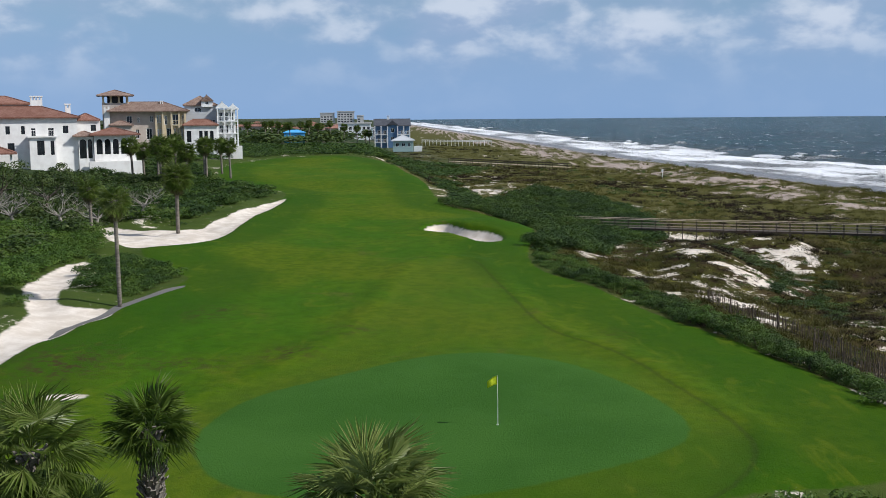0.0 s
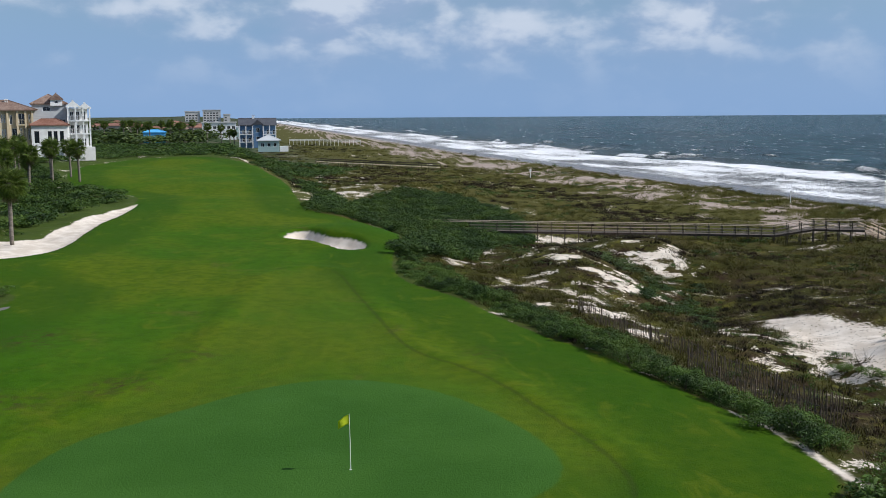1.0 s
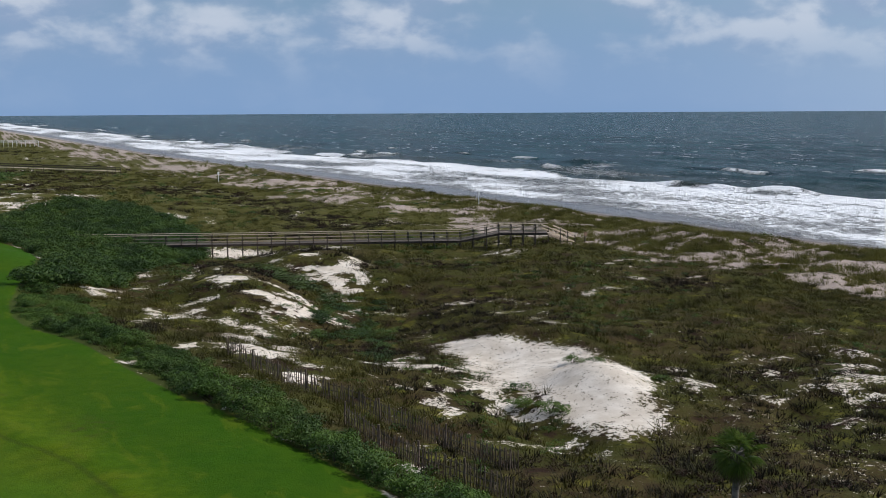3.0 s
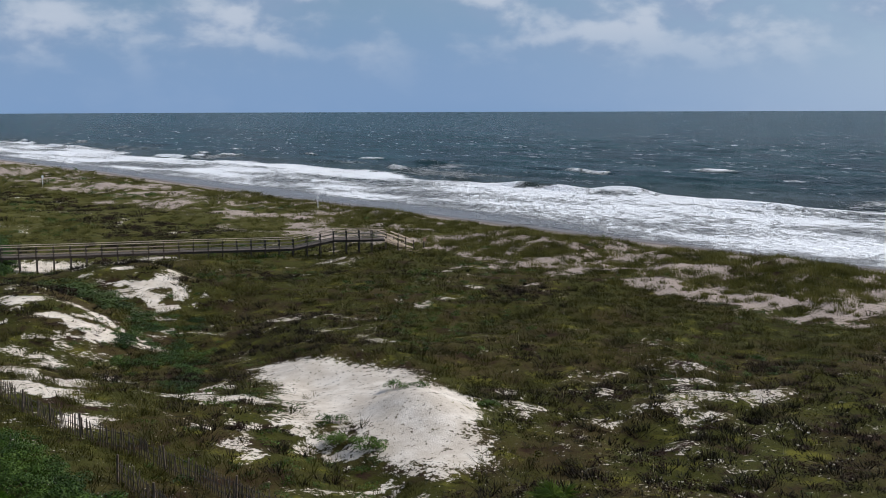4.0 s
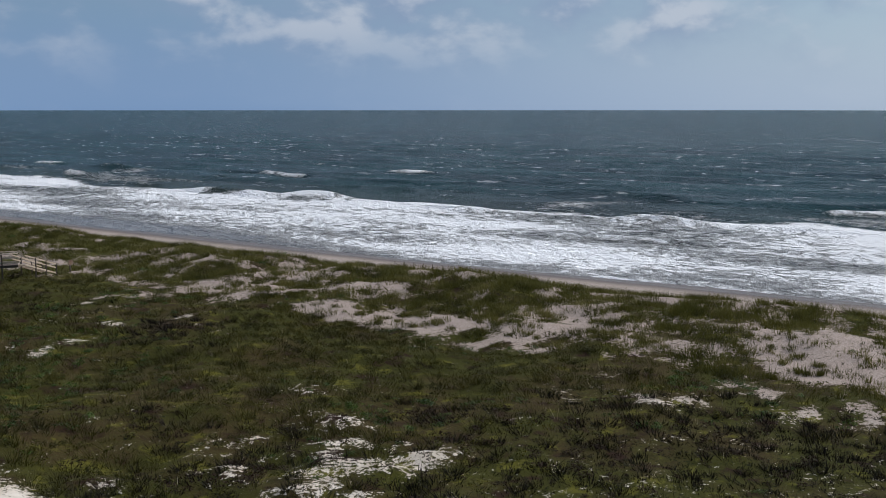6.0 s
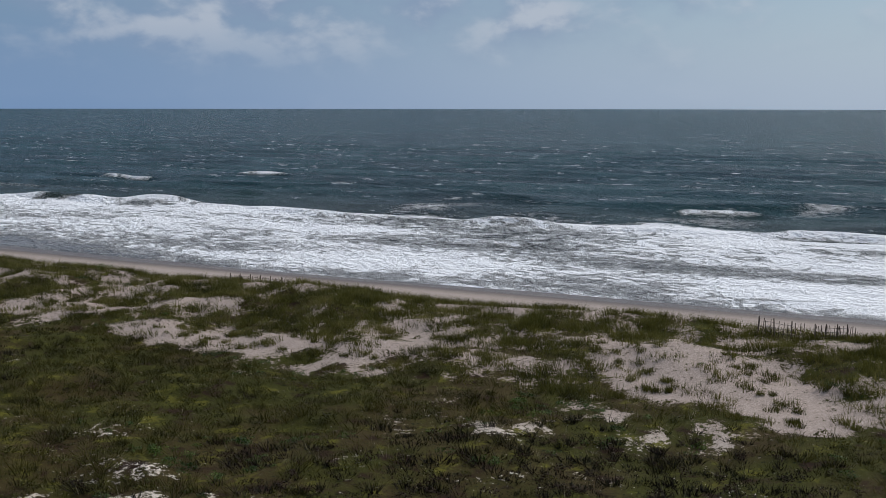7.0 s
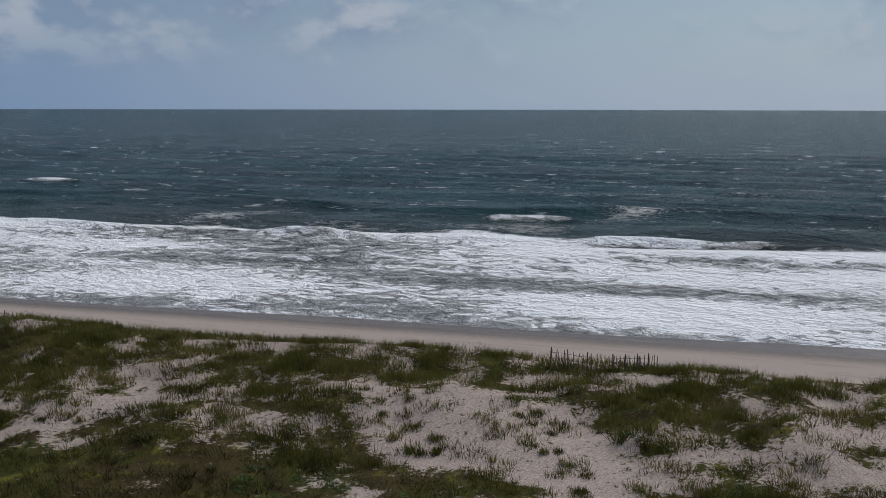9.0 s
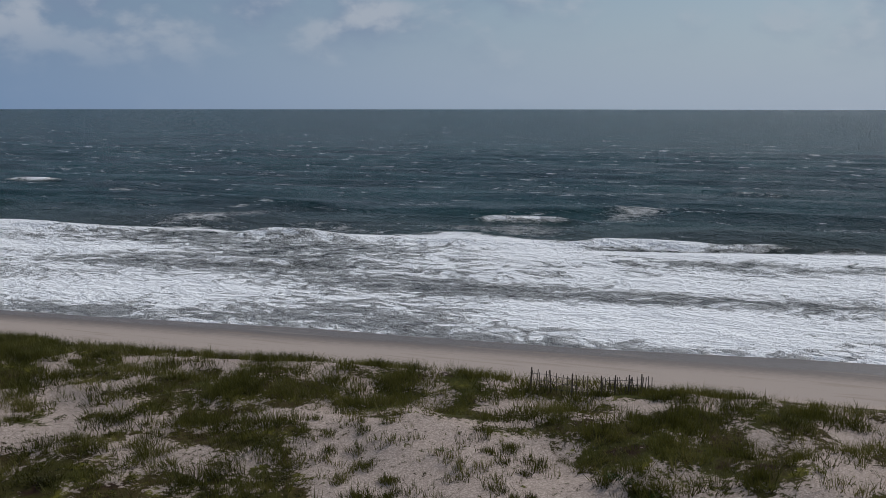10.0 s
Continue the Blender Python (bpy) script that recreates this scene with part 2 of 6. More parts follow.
TABLE_X, TABLE_Y, TABLE_STEP = -95.0, -10.0, 0.6
TABLE = shape_land(*np.meshgrid(np.arange(TABLE_X, 151, TABLE_STEP), np.arange(TABLE_Y, 341, TABLE_STEP), indexing="ij"))


def land(x, y):
    """The height of the ground, read from the table where it reaches."""
    x, y = np.asarray(x, float), np.asarray(y, float)
    px, py = (x - TABLE_X) / TABLE_STEP, (y - TABLE_Y) / TABLE_STEP
    ix, iy = np.floor(px).astype(int), np.floor(py).astype(int)
    known = (ix >= 0) & (iy >= 0) & (ix < TABLE.shape[0] - 1) & (iy < TABLE.shape[1] - 1)
    ix, iy = np.where(known, ix, 0), np.where(known, iy, 0)
    fx, fy = px - ix, py - iy
    z = (TABLE[ix, iy] * (1 - fx) + TABLE[ix + 1, iy] * fx) * (1 - fy) + (TABLE[ix, iy + 1] * (1 - fx) + TABLE[ix + 1, iy + 1] * fx) * fy
    if not known.all():
        z = np.where(known, z, 0.0)
        z[~known] = shape_land(x[~known], y[~known])
    return z


def height_at(x, y):
    return float(land(np.array([x]), np.array([y]))[0])


def steps(*spans):
    """Grid lines from spans of (from, to, count), the last end left in."""
    lines = []
    for low, high, count in spans:
        lines.extend(np.linspace(low, high, count, endpoint=False))
    lines.append(spans[-1][1])
    return np.array(lines)


def reach(start, end, count):
    """Grid lines that grow further apart."""
    return start + (end - start) * (np.linspace(0, 1, count) ** 3)


def sheet(name, gx, gy, gz, attrs, material):
    """A grid mesh, its rows along the first axis."""
    rows, cols = gx.shape
    me = bpy.data.meshes.new(name)
    k = np.arange(rows * cols).reshape(rows, cols)
    quads = np.stack((k[:-1, :-1], k[1:, :-1], k[1:, 1:], k[:-1, 1:]), -1).reshape(-1, 4)
    me.vertices.add(rows * cols)
    me.vertices.foreach_set("co", np.stack((gx, gy, gz), -1).astype(np.float32).ravel())
    me.loops.add(quads.size)
    me.loops.foreach_set("vertex_index", quads.ravel().astype(np.int32))
    me.polygons.add(len(quads))
    me.polygons.foreach_set("loop_start", np.arange(0, quads.size, 4, dtype=np.int32))
    me.polygons.foreach_set("use_smooth", np.ones(len(quads), bool))
    me.update(calc_edges=True)
    for key, value in attrs.items():
        layer = me.attributes.new(key, "FLOAT", "POINT")
        layer.data.foreach_set("value", np.asarray(value, np.float32).ravel())
    me.materials.append(material)
    return new(name, me)


def cover_at(x, y):
    """How thickly plants stand, 0 to 1, off the turf."""
    u = shore(y) - x
    open_sand = np.maximum.reduce([smooth(inside(x, y, o) + (fbm(x, y, 3.2, 3, 19) - 0.5) * np.where(u < 60, 13.0, 2.4), -1.5, 1.5) for o in (BOWL, STRIP, PINK, PATCH, UNDER)])
    thin = np.maximum.reduce([smooth(inside(x, y, o) + (fbm(x, y, 4.0, 2, 29) - 0.5) * 4.0, -2.0, 1.0) for o in (SCAR, SCAR_NEAR, SCAR_FAR, HILL)])
    flecks = np.maximum.reduce([smooth(inside(x, y, SPECKS), -4.0, 2.0), 1.3 * smooth(inside(x, y, SKIRT), -2.0, 1.5), 0.45 * smooth(inside(x, y, HEATH), 0.0, 3.0)]) * smooth(0.5 * fbm(x, y, 2.6, 2, 33) + 0.5 * fbm(x, y, 0.9, 2, 23), 0.50, 0.62)
    v = 0.50 * fbm(x, y, 6.5, 3, 3) + 0.50 * fbm(x, y, 1.7, 3, 12)
    base = np.interp(u, (0, 17, 19, 30, 42, 50, 62, 80, 92, 104, 116, 5000), (0, 0, 0.46, 0.44, 0.42, 0.66, 0.80, 0.78, 0.69, 0.67, 0.70, 0.95))
    k = smooth(v, 0.66 - base * 0.60, 0.88 - base * 0.60)
    k = np.maximum(k, 0.9 * smooth(inside(x, y, HEATH), -1.0, 3.0))
    k = np.maximum(k, np.minimum(1.0, 1.3 * bump_at(x, y, 33, 90, 6, 8)))
    k = k * (1 - open_sand) * (1 - 0.97 * thin * smooth(0.6 * fbm(x, y, 1.7, 3, 6) + 0.4 * fbm(x, y, 4.6, 2, 36), 0.47, 0.58)) * (1 - 0.6 * flecks)
    return k


# ---- materials ----
def material(name):
    m = bpy.data.materials.new(name)
    m.use_nodes = True
    return m, Nodes(m.node_tree)


def ground_material():
    m, n = material("ground")
    p = n.place()
    wobble = n.math("MULTIPLY", n.math("SUBTRACT", n.noise(p, 1.6, 4.0, 0.6), 0.5), 1.0)
    fine = n.noise(p, 9.0, 5.0, 0.6)
    grain = n.noise(p, 38.0, 3.0, 0.6)
    patch = n.noise(p, 0.16, 5.0, 0.55)
    mid = n.noise(p, 0.7, 5.0, 0.6)
    # pale quartz sand with ripples and footmarks
    sand = n.mix(n.step(mid, 0.35, 0.7), (0.57, 0.495, 0.41), (0.73, 0.66, 0.575))
    sand = n.mix(n.math("MULTIPLY", n.step(fine, 0.5, 0.75), 0.35), sand, (0.50, 0.41, 0.32))
    shelly = n.mix(n.step(fine, 0.40, 0.66), (0.30, 0.24, 0.205), (0.52, 0.43, 0.37))
    sand = n.mix(n.step(n.attr("inland"), 64.0, 48.0), sand, shelly)
    # litter and creeping plants between the tufts
    litter = n.mix(n.step(patch, 0.42, 0.6), (0.040, 0.042, 0.006), (0.050, 0.034, 0.013))
    litter = n.mix(n.step(fine, 0.42, 0.7), litter, (0.060, 0.056, 0.018))
    tint = n.noise(p, 0.42, 5.0, 0.65)
    litter = n.mix(n.step(tint, 0.54, 0.68), litter, (0.115, 0.108, 0.017))
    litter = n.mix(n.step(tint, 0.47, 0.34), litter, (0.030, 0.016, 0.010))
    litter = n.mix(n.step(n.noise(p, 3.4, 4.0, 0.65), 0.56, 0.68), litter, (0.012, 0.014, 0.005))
    # litter brightens northward; the far field's lightness is put into its colour
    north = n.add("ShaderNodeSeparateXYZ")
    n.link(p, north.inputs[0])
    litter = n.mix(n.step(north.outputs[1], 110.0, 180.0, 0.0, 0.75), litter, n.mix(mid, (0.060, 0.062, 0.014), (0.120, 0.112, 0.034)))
    litter = n.mix(n.step(n.attr("inland"), 112.0, 126.0), litter, n.mix(mid, (0.030, 0.060, 0.010), (0.070, 0.090, 0.018)))
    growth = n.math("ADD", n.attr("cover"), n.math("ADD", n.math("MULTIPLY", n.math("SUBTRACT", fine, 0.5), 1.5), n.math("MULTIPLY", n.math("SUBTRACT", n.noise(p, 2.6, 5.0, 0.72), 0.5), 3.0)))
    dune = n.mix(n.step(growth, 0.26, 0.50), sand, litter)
    # beach, wet towards the water
    inland = n.attr("inland")
    damp = n.math("ADD", inland, n.math("MULTIPLY", wobble, 3.0))
    beach = n.mix(n.step(damp, 3.0, 9.0), (0.15, 0.13, 0.12), (0.37, 0.31, 0.27))
    wrack = n.math("MULTIPLY", n.step(n.noise(n.scaled(p, 0.9, 0.12, 1.0), 1.0, 4.0), 0.55, 0.66), 0.45)
    beach = n.mix(wrack, beach, (0.26, 0.21, 0.17))
    color = n.mix(n.step(damp, 15.0, 19.0), beach, dune)
    # mown turf
    fair = n.attr("fairway")
    turf = n.mix(n.step(n.noise(p, 0.075, 4.0, 0.6), 0.36, 0.62), (0.044, 0.112, 0.002), (0.084, 0.122, 0.003))
    turf = n.mix(n.math("MULTIPLY", n.step(n.noise(n.scaled(p, 1.0, 0.35, 1.0), 0.35, 5.0, 0.65), 0.48, 0.72), 0.6), turf, (0.030, 0.088, 0.000))
    turf = n.mix(n.math("MULTIPLY", n.step(n.noise(p, 0.22, 6.0, 0.65, 0.6), 0.60, 0.72), 0.55), turf, (0.105, 0.094, 0.022))
    turf = n.mix(n.math("MULTIPLY", n.step(n.noise(p, 1.3, 5.0, 0.7), 0.62, 0.72), 0.6), turf, (0.040, 0.044, 0.010))
    turf = n.mix(n.step(n.math("ADD", fair, n.math("MULTIPLY", wobble, 2.5)), 8.0, 4.5, 0.0, 0.7), turf, n.mix(mid, (0.016, 0.066, 0.001), (0.034, 0.078, 0.002)))
    turf = n.mix(n.math("MULTIPLY", n.step(n.noise(p, 1.1, 7.0, 0.75), 0.42, 0.62), 0.50), turf, (0.022, 0.062, 0.001))
    turf = n.mix(n.math("MULTIPLY", n.step(n.noise(n.scaled(p, 1.0, 0.5, 1.0), 0.5, 7.0, 0.7, 0.8), 0.54, 0.66), 0.5), turf, (0.100, 0.128, 0.006))
    turf = n.mix(n.math("MULTIPLY", n.attr("worn"), n.step(n.noise(p, 1.5, 6.0, 0.72), 0.46, 0.60)), turf, (0.050, 0.034, 0.014))
    edge = n.attr("collar")
    rim = n.math("MULTIPLY", n.step(n.math("ABSOLUTE", n.math("ADD", edge, n.math("MULTIPLY", wobble, 0.25))), 0.20, 0.03), 0.45)
    spot = n.add("ShaderNodeSeparateXYZ")
    n.link(p, spot.inputs[0])
    rim = n.math("MULTIPLY", rim, n.step(spot.outputs[0], 1.5, 4.0))
    turf = n.mix(n.math("MULTIPLY", n.step(edge, -0.2, 0.4), 0.28), turf, n.mix(mid, (0.050, 0.110, 0.004), (0.095, 0.115, 0.014)))
    turf = n.mix(rim, turf, (0.034, 0.046, 0.008))
    green = n.attr("green")
    put = n.mix(n.step(patch, 0.35, 0.65), (0.034, 0.096, 0.012), (0.044, 0.114, 0.016))
    put = n.mix(n.math("MULTIPLY", n.step(mid, 0.55, 0.75), 0.35), put, (0.050, 0.125, 0.026))
    turf = n.mix(n.step(n.math("ADD", green, n.math("MULTIPLY", wobble, 0.25)), -0.12, 0.12), turf, put)
    turf = n.mix(n.math("MULTIPLY", n.step(grain, 0.4, 0.7), 0.22), turf, (0.012, 0.045, 0.004))
    color = n.mix(n.step(n.math("ADD", fair, n.math("MULTIPLY", wobble, 0.5)), -0.15, 0.1), color, turf)
    lane = n.attr("lane")
    color = n.mix(n.step(n.math("ADD", lane, n.math("MULTIPLY", wobble, 0.55)), -0.15, 0.15), color, sand)
    cart = n.mix(fine, (0.12, 0.115, 0.11), (0.19, 0.18, 0.17))
    color = n.mix(n.step(n.math("ADD", n.attr("cart"), n.math("MULTIPLY", wobble, 0.15)), -0.05, 0.05), color, cart)
    town = n.mix(n.step(n.noise(p, 0.03, 5.0, 0.6), 0.42, 0.6), (0.030, 0.050, 0.018), (0.085, 0.085, 0.055))
    color = n.mix(n.attr("town"), color, town)
    rough = n.math("SUBTRACT", 0.95, n.math("MULTIPLY", n.step(damp, 6.0, 2.0), 0.6))
    lump = n.math("ADD", n.math("MULTIPLY", fine, 0.6), n.math("MULTIPLY", grain, 0.25))
    n.surface(color, rough, 0.0, n.bump(lump, 0.55, 0.12), 0.06)
    return m


def water_material():
    m, n = material("sea_water")
    p = n.place()
    off = n.attr("off")
    white = n.attr("white")
    # streaks of foam drawn out along the shore
    lace = n.noise(n.scaled(p, 1.0, 0.62, 1.0), 0.30, 8.0, 0.70, 1.6)
    web = n.noise(n.scaled(p, 1.0, 0.7, 1.0), 1.3, 6.0, 0.68, 1.4)
    rip = n.noise(n.scaled(p, 1.0, 0.28, 1.0), 0.055, 6.0, 0.66, 0.5)
    foam = n.math("ADD", n.math("MULTIPLY", lace, 0.62), n.math("MULTIPLY", web, 0.38))
    foam = n.step(n.math("ADD", foam, n.math("MULTIPLY", n.math("SUBTRACT", white, 0.5), 0.52)), 0.44, 0.60)
    caps = n.noise(n.scaled(p, 0.20, 0.07, 1.0), 1.0, 6.0, 0.66, 0.4)
    spark = n.noise(n.scaled(p, 0.7, 0.22, 1.0), 1.0, 4.0, 0.6)
    far = n.step(off, 60.0, 110.0)
    cap = n.math("MULTIPLY", n.math("MULTIPLY", n.step(caps, 0.585, 0.65), n.step(spark, 0.50, 0.62)), far)
    foam = n.math("MAXIMUM", foam, n.math("MULTIPLY", cap, 0.7))
    deep = n.mix(n.step(rip, 0.35, 0.65), (0.003, 0.027, 0.032), (0.013, 0.066, 0.070))
    silt = n.mix(n.step(off, 2.0, 60.0), (0.34, 0.33, 0.325), (0.060, 0.070, 0.052))
    body = n.mix(n.step(off, 34.0, 120.0), silt, deep)
    color = n.mix(foam, body, (0.90, 0.91, 0.92))
    rough = n.mix(foam, (0.24, 0.24, 0.24), (0.9, 0.9, 0.9))
    chop = n.noise(n.scaled(p, 1.0, 0.5, 1.0), 0.22, 7.0, 0.62, 0.3)
    ripple = n.noise(n.scaled(p, 1.0, 0.6, 1.0), 1.4, 5.0, 0.6)
    wave = n.math("ADD", n.math("MULTIPLY", chop, 2.2), n.math("MULTIPLY", ripple, 0.8))
    wave = n.math("MULTIPLY", wave, n.math("SUBTRACT", 1.0, n.math("MULTIPLY", foam, 0.72)))
    n.surface(color, rough, 0.0, n.bump(wave, 1.0, 3.0), 0.09)
    return m


def plain(name, a, b, scale=6.0, rough=0.75, metal=0.0, stretch=(1, 1, 1), bumpy=0.15, spec=0.3, vary=0.0, through=0.0):
    """Two tones in a grain of two sizes; vary changes the tone from object to object."""
    m, n = material(name)
    q = n.scaled(n.local(), *stretch)
    k = n.math("ADD", n.math("MULTIPLY", n.noise(q, scale, 5.0, 0.6), 0.6), n.math("MULTIPLY", n.noise(q, scale * 0.17, 3.0), 0.4))
    color = n.mix(n.step(k, 0.36, 0.64), a, b)
    if vary:
        info = n.add("ShaderNodeObjectInfo").outputs["Random"]
        color = n.mix(n.math("MULTIPLY", info, vary), color, tuple(v * 0.45 for v in a))
    n.surface(color, rough, metal, n.bump(k, bumpy, 0.05), spec, through)
    return m


def leafy(name, tones, through=0.25, rough=0.6, island=True):
    """Leaves whose tone changes from one to the next and from place to place."""
    m, n = material(name)
    chance = n.add("ShaderNodeNewGeometry").outputs["Random Per Island"] if island else n.add("ShaderNodeObjectInfo").outputs["Random"]
    place = n.noise(n.place(), 0.30, 5.0, 0.65)
    k = n.math("ADD", n.math("MULTIPLY", chance, 0.42), n.math("MULTIPLY", n.step(place, 0.33, 0.67), 0.58))
    ramp = n.add("ShaderNodeValToRGB")
    n.link(k, ramp.inputs[0])
    ends = ramp.color_ramp.elements
    ends[0].position, ends[0].color = 0.1, (*tones[0], 1)
    ends[1].position, ends[1].color = 0.9, (*tones[-1], 1)
    for i, tone in enumerate(tones[1:-1]):
        stop = ends.new(0.1 + 0.8 * (i + 1) / (len(tones) - 1))
        stop.color = (*tone, 1)
    info = n.add("ShaderNodeObjectInfo").outputs["Random"]
    color = n.mix(n.math("MULTIPLY", info, 0.35), ramp.outputs[0], tuple(v * 0.5 for v in tones[0]))
    n.surface(color, rough, 0.0, None, 0.25, through)
    return m


MAT_GROUND = ground_material()
MAT_WATER = water_material()
MAT_GRASS = leafy("dune_grass", [(0.015, 0.015, 0.002), (0.040, 0.039, 0.004), (0.072, 0.068, 0.009), (0.15, 0.125, 0.032)], 0.18, 0.75)
# dune_grass tones raised and yellowed; the far field's brightness is put into them
MAT_GRASS_BRIGHT = leafy("meadow_grass", [(0.044, 0.043, 0.008), (0.092, 0.092, 0.015), (0.145, 0.138, 0.030), (0.24, 0.205, 0.070)], 0.28, 0.7)
MAT_STALK = plain("seed_stalk", (0.42, 0.36, 0.22), (0.60, 0.52, 0.36), 4.0, 0.8)
MAT_BRUSH = leafy("dune_brush", [(0.009, 0.006, 0.005), (0.019, 0.011, 0.008), (0.016, 0.018, 0.006), (0.038, 0.027, 0.015)], 0.08, 0.85)
MAT_SHRUB = leafy("shrub_leaf", [(0.016, 0.038, 0.005), (0.040, 0.084, 0.009), (0.105, 0.165, 0.020)], 0.2, 0.55)
MAT_SHRUB_LIGHT = leafy("bright_leaf", [(0.040, 0.080, 0.010), (0.075, 0.140, 0.016), (0.120, 0.180, 0.025)], 0.25, 0.55)
MAT_TREE = leafy("oak_leaf", [(0.026, 0.046, 0.008), (0.052, 0.086, 0.014), (0.105, 0.140, 0.030)], 0.15, 0.55)
MAT_FROND = leafy("palm_frond", [(0.055, 0.100, 0.014), (0.130, 0.190, 0.030), (0.30, 0.35, 0.11)], 0.42, 0.36)
MAT_DRY = leafy("dry_frond", [(0.10, 0.085, 0.045), (0.20, 0.165, 0.09)], 0.15, 0.7)
MAT_TRUNK = plain("palm_trunk", (0.10, 0.085, 0.07), (0.24, 0.21, 0.175), 5.0, 0.9, stretch=(1, 1, 2.5), bumpy=0.6)
MAT_BOOT = plain("palm_boot", (0.12, 0.10, 0.08), (0.36, 0.33, 0.29), 9.0, 0.85, bumpy=0.4)
MAT_BARE = plain("bare_branch", (0.20, 0.18, 0.155), (0.36, 0.33, 0.29), 6.0, 0.9)
MAT_BARK = plain("bark", (0.045, 0.036, 0.028), (0.11, 0.09, 0.07), 6.0, 0.95, bumpy=0.5)
MAT_TIMBER = plain("grey_timber", (0.42, 0.325, 0.23), (0.64, 0.52, 0.40), 7.0, 0.85, stretch=(1, 1, 1), vary=0.2)
MAT_MOUND = leafy("olive_mound", [(0.024, 0.023, 0.003), (0.068, 0.066, 0.006), (0.155, 0.142, 0.020)], 0.18, 0.7)
MAT_RUST = leafy("rusty_mound", [(0.012, 0.007, 0.005), (0.030, 0.015, 0.009), (0.050, 0.030, 0.016)], 0.08, 0.85)
MAT_DECK = plain("worn_deck", (0.07, 0.056, 0.046), (0.13, 0.105, 0.088), 7.0, 0.9)
MAT_PILE = plain("dark_timber", (0.06, 0.05, 0.04), (0.14, 0.115, 0.095), 7.0, 0.9, vary=0.4)
MAT_SLAT = plain("fence_slat", (0.085, 0.062, 0.045), (0.19, 0.15, 0.115), 9.0, 0.85)
MAT_STUCCO = plain("white_stucco", (0.70, 0.68, 0.65), (0.82, 0.81, 0.78), 0.9, 0.9)
MAT_TAN = plain("tan_stucco", (0.50, 0.41, 0.27), (0.60, 0.50, 0.34), 0.9, 0.9)
MAT_MAUVE = plain("dusty_stucco", (0.44, 0.37, 0.32), (0.52, 0.45, 0.39), 0.9, 0.9)
MAT_GREY = plain("grey_siding", (0.42, 0.44, 0.46), (0.52, 0.54, 0.55), 1.2, 0.8, stretch=(0.2, 0.2, 6))
MAT_BLUE = plain("blue_siding", (0.075, 0.15, 0.26), (0.11, 0.20, 0.33), 1.2, 0.75, stretch=(0.2, 0.2, 6))
MAT_AQUA = plain("pale_green_siding", (0.30, 0.42, 0.42), (0.38, 0.50, 0.49), 1.2, 0.75, stretch=(0.2, 0.2, 6))
MAT_TRIM = plain("white_trim", (0.74, 0.74, 0.73), (0.84, 0.84, 0.83), 2.0, 0.6)
MAT_SKY_BLUE = plain("sky_blue_paint", (0.08, 0.36, 0.68), (0.12, 0.44, 0.76), 0.6, 0.7)
MAT_TILE = plain("clay_tile", (0.20, 0.085, 0.055), (0.36, 0.20, 0.15), 3.0, 0.85, bumpy=0.4, vary=0.5)
MAT_SLATE = plain("dark_shingle", (0.065, 0.07, 0.085), (0.12, 0.125, 0.14), 3.0, 0.85, vary=0.4)
MAT_SANDROOF = plain("brown_tile", (0.17, 0.105, 0.08), (0.33, 0.24, 0.19), 3.0, 0.85, vary=0.3)
MAT_CONCRETE = plain("pale_concrete", (0.45, 0.44, 0.43), (0.60, 0.59, 0.58), 0.4, 0.9)
MAT_GLASS = plain("window_glass", (0.012, 0.016, 0.020), (0.030, 0.036, 0.042), 0.8, 0.08, spec=0.6)
MAT_YELLOW = plain("yellow_cloth", (0.62, 0.70, 0.03), (0.75, 0.80, 0.05), 8.0, 0.7, through=0.3)
MAT_POLE = plain("white_pole", (0.74, 0.74, 0.66), (0.82, 0.82, 0.74), 4.0, 0.4)
MAT_DARK = plain("dark_metal", (0.03, 0.03, 0.032), (0.06, 0.06, 0.06), 5.0, 0.5, 0.6)
MAT_SIGN = plain("brown_board", (0.12, 0.07, 0.045), (0.20, 0.13, 0.085), 6.0, 0.7)


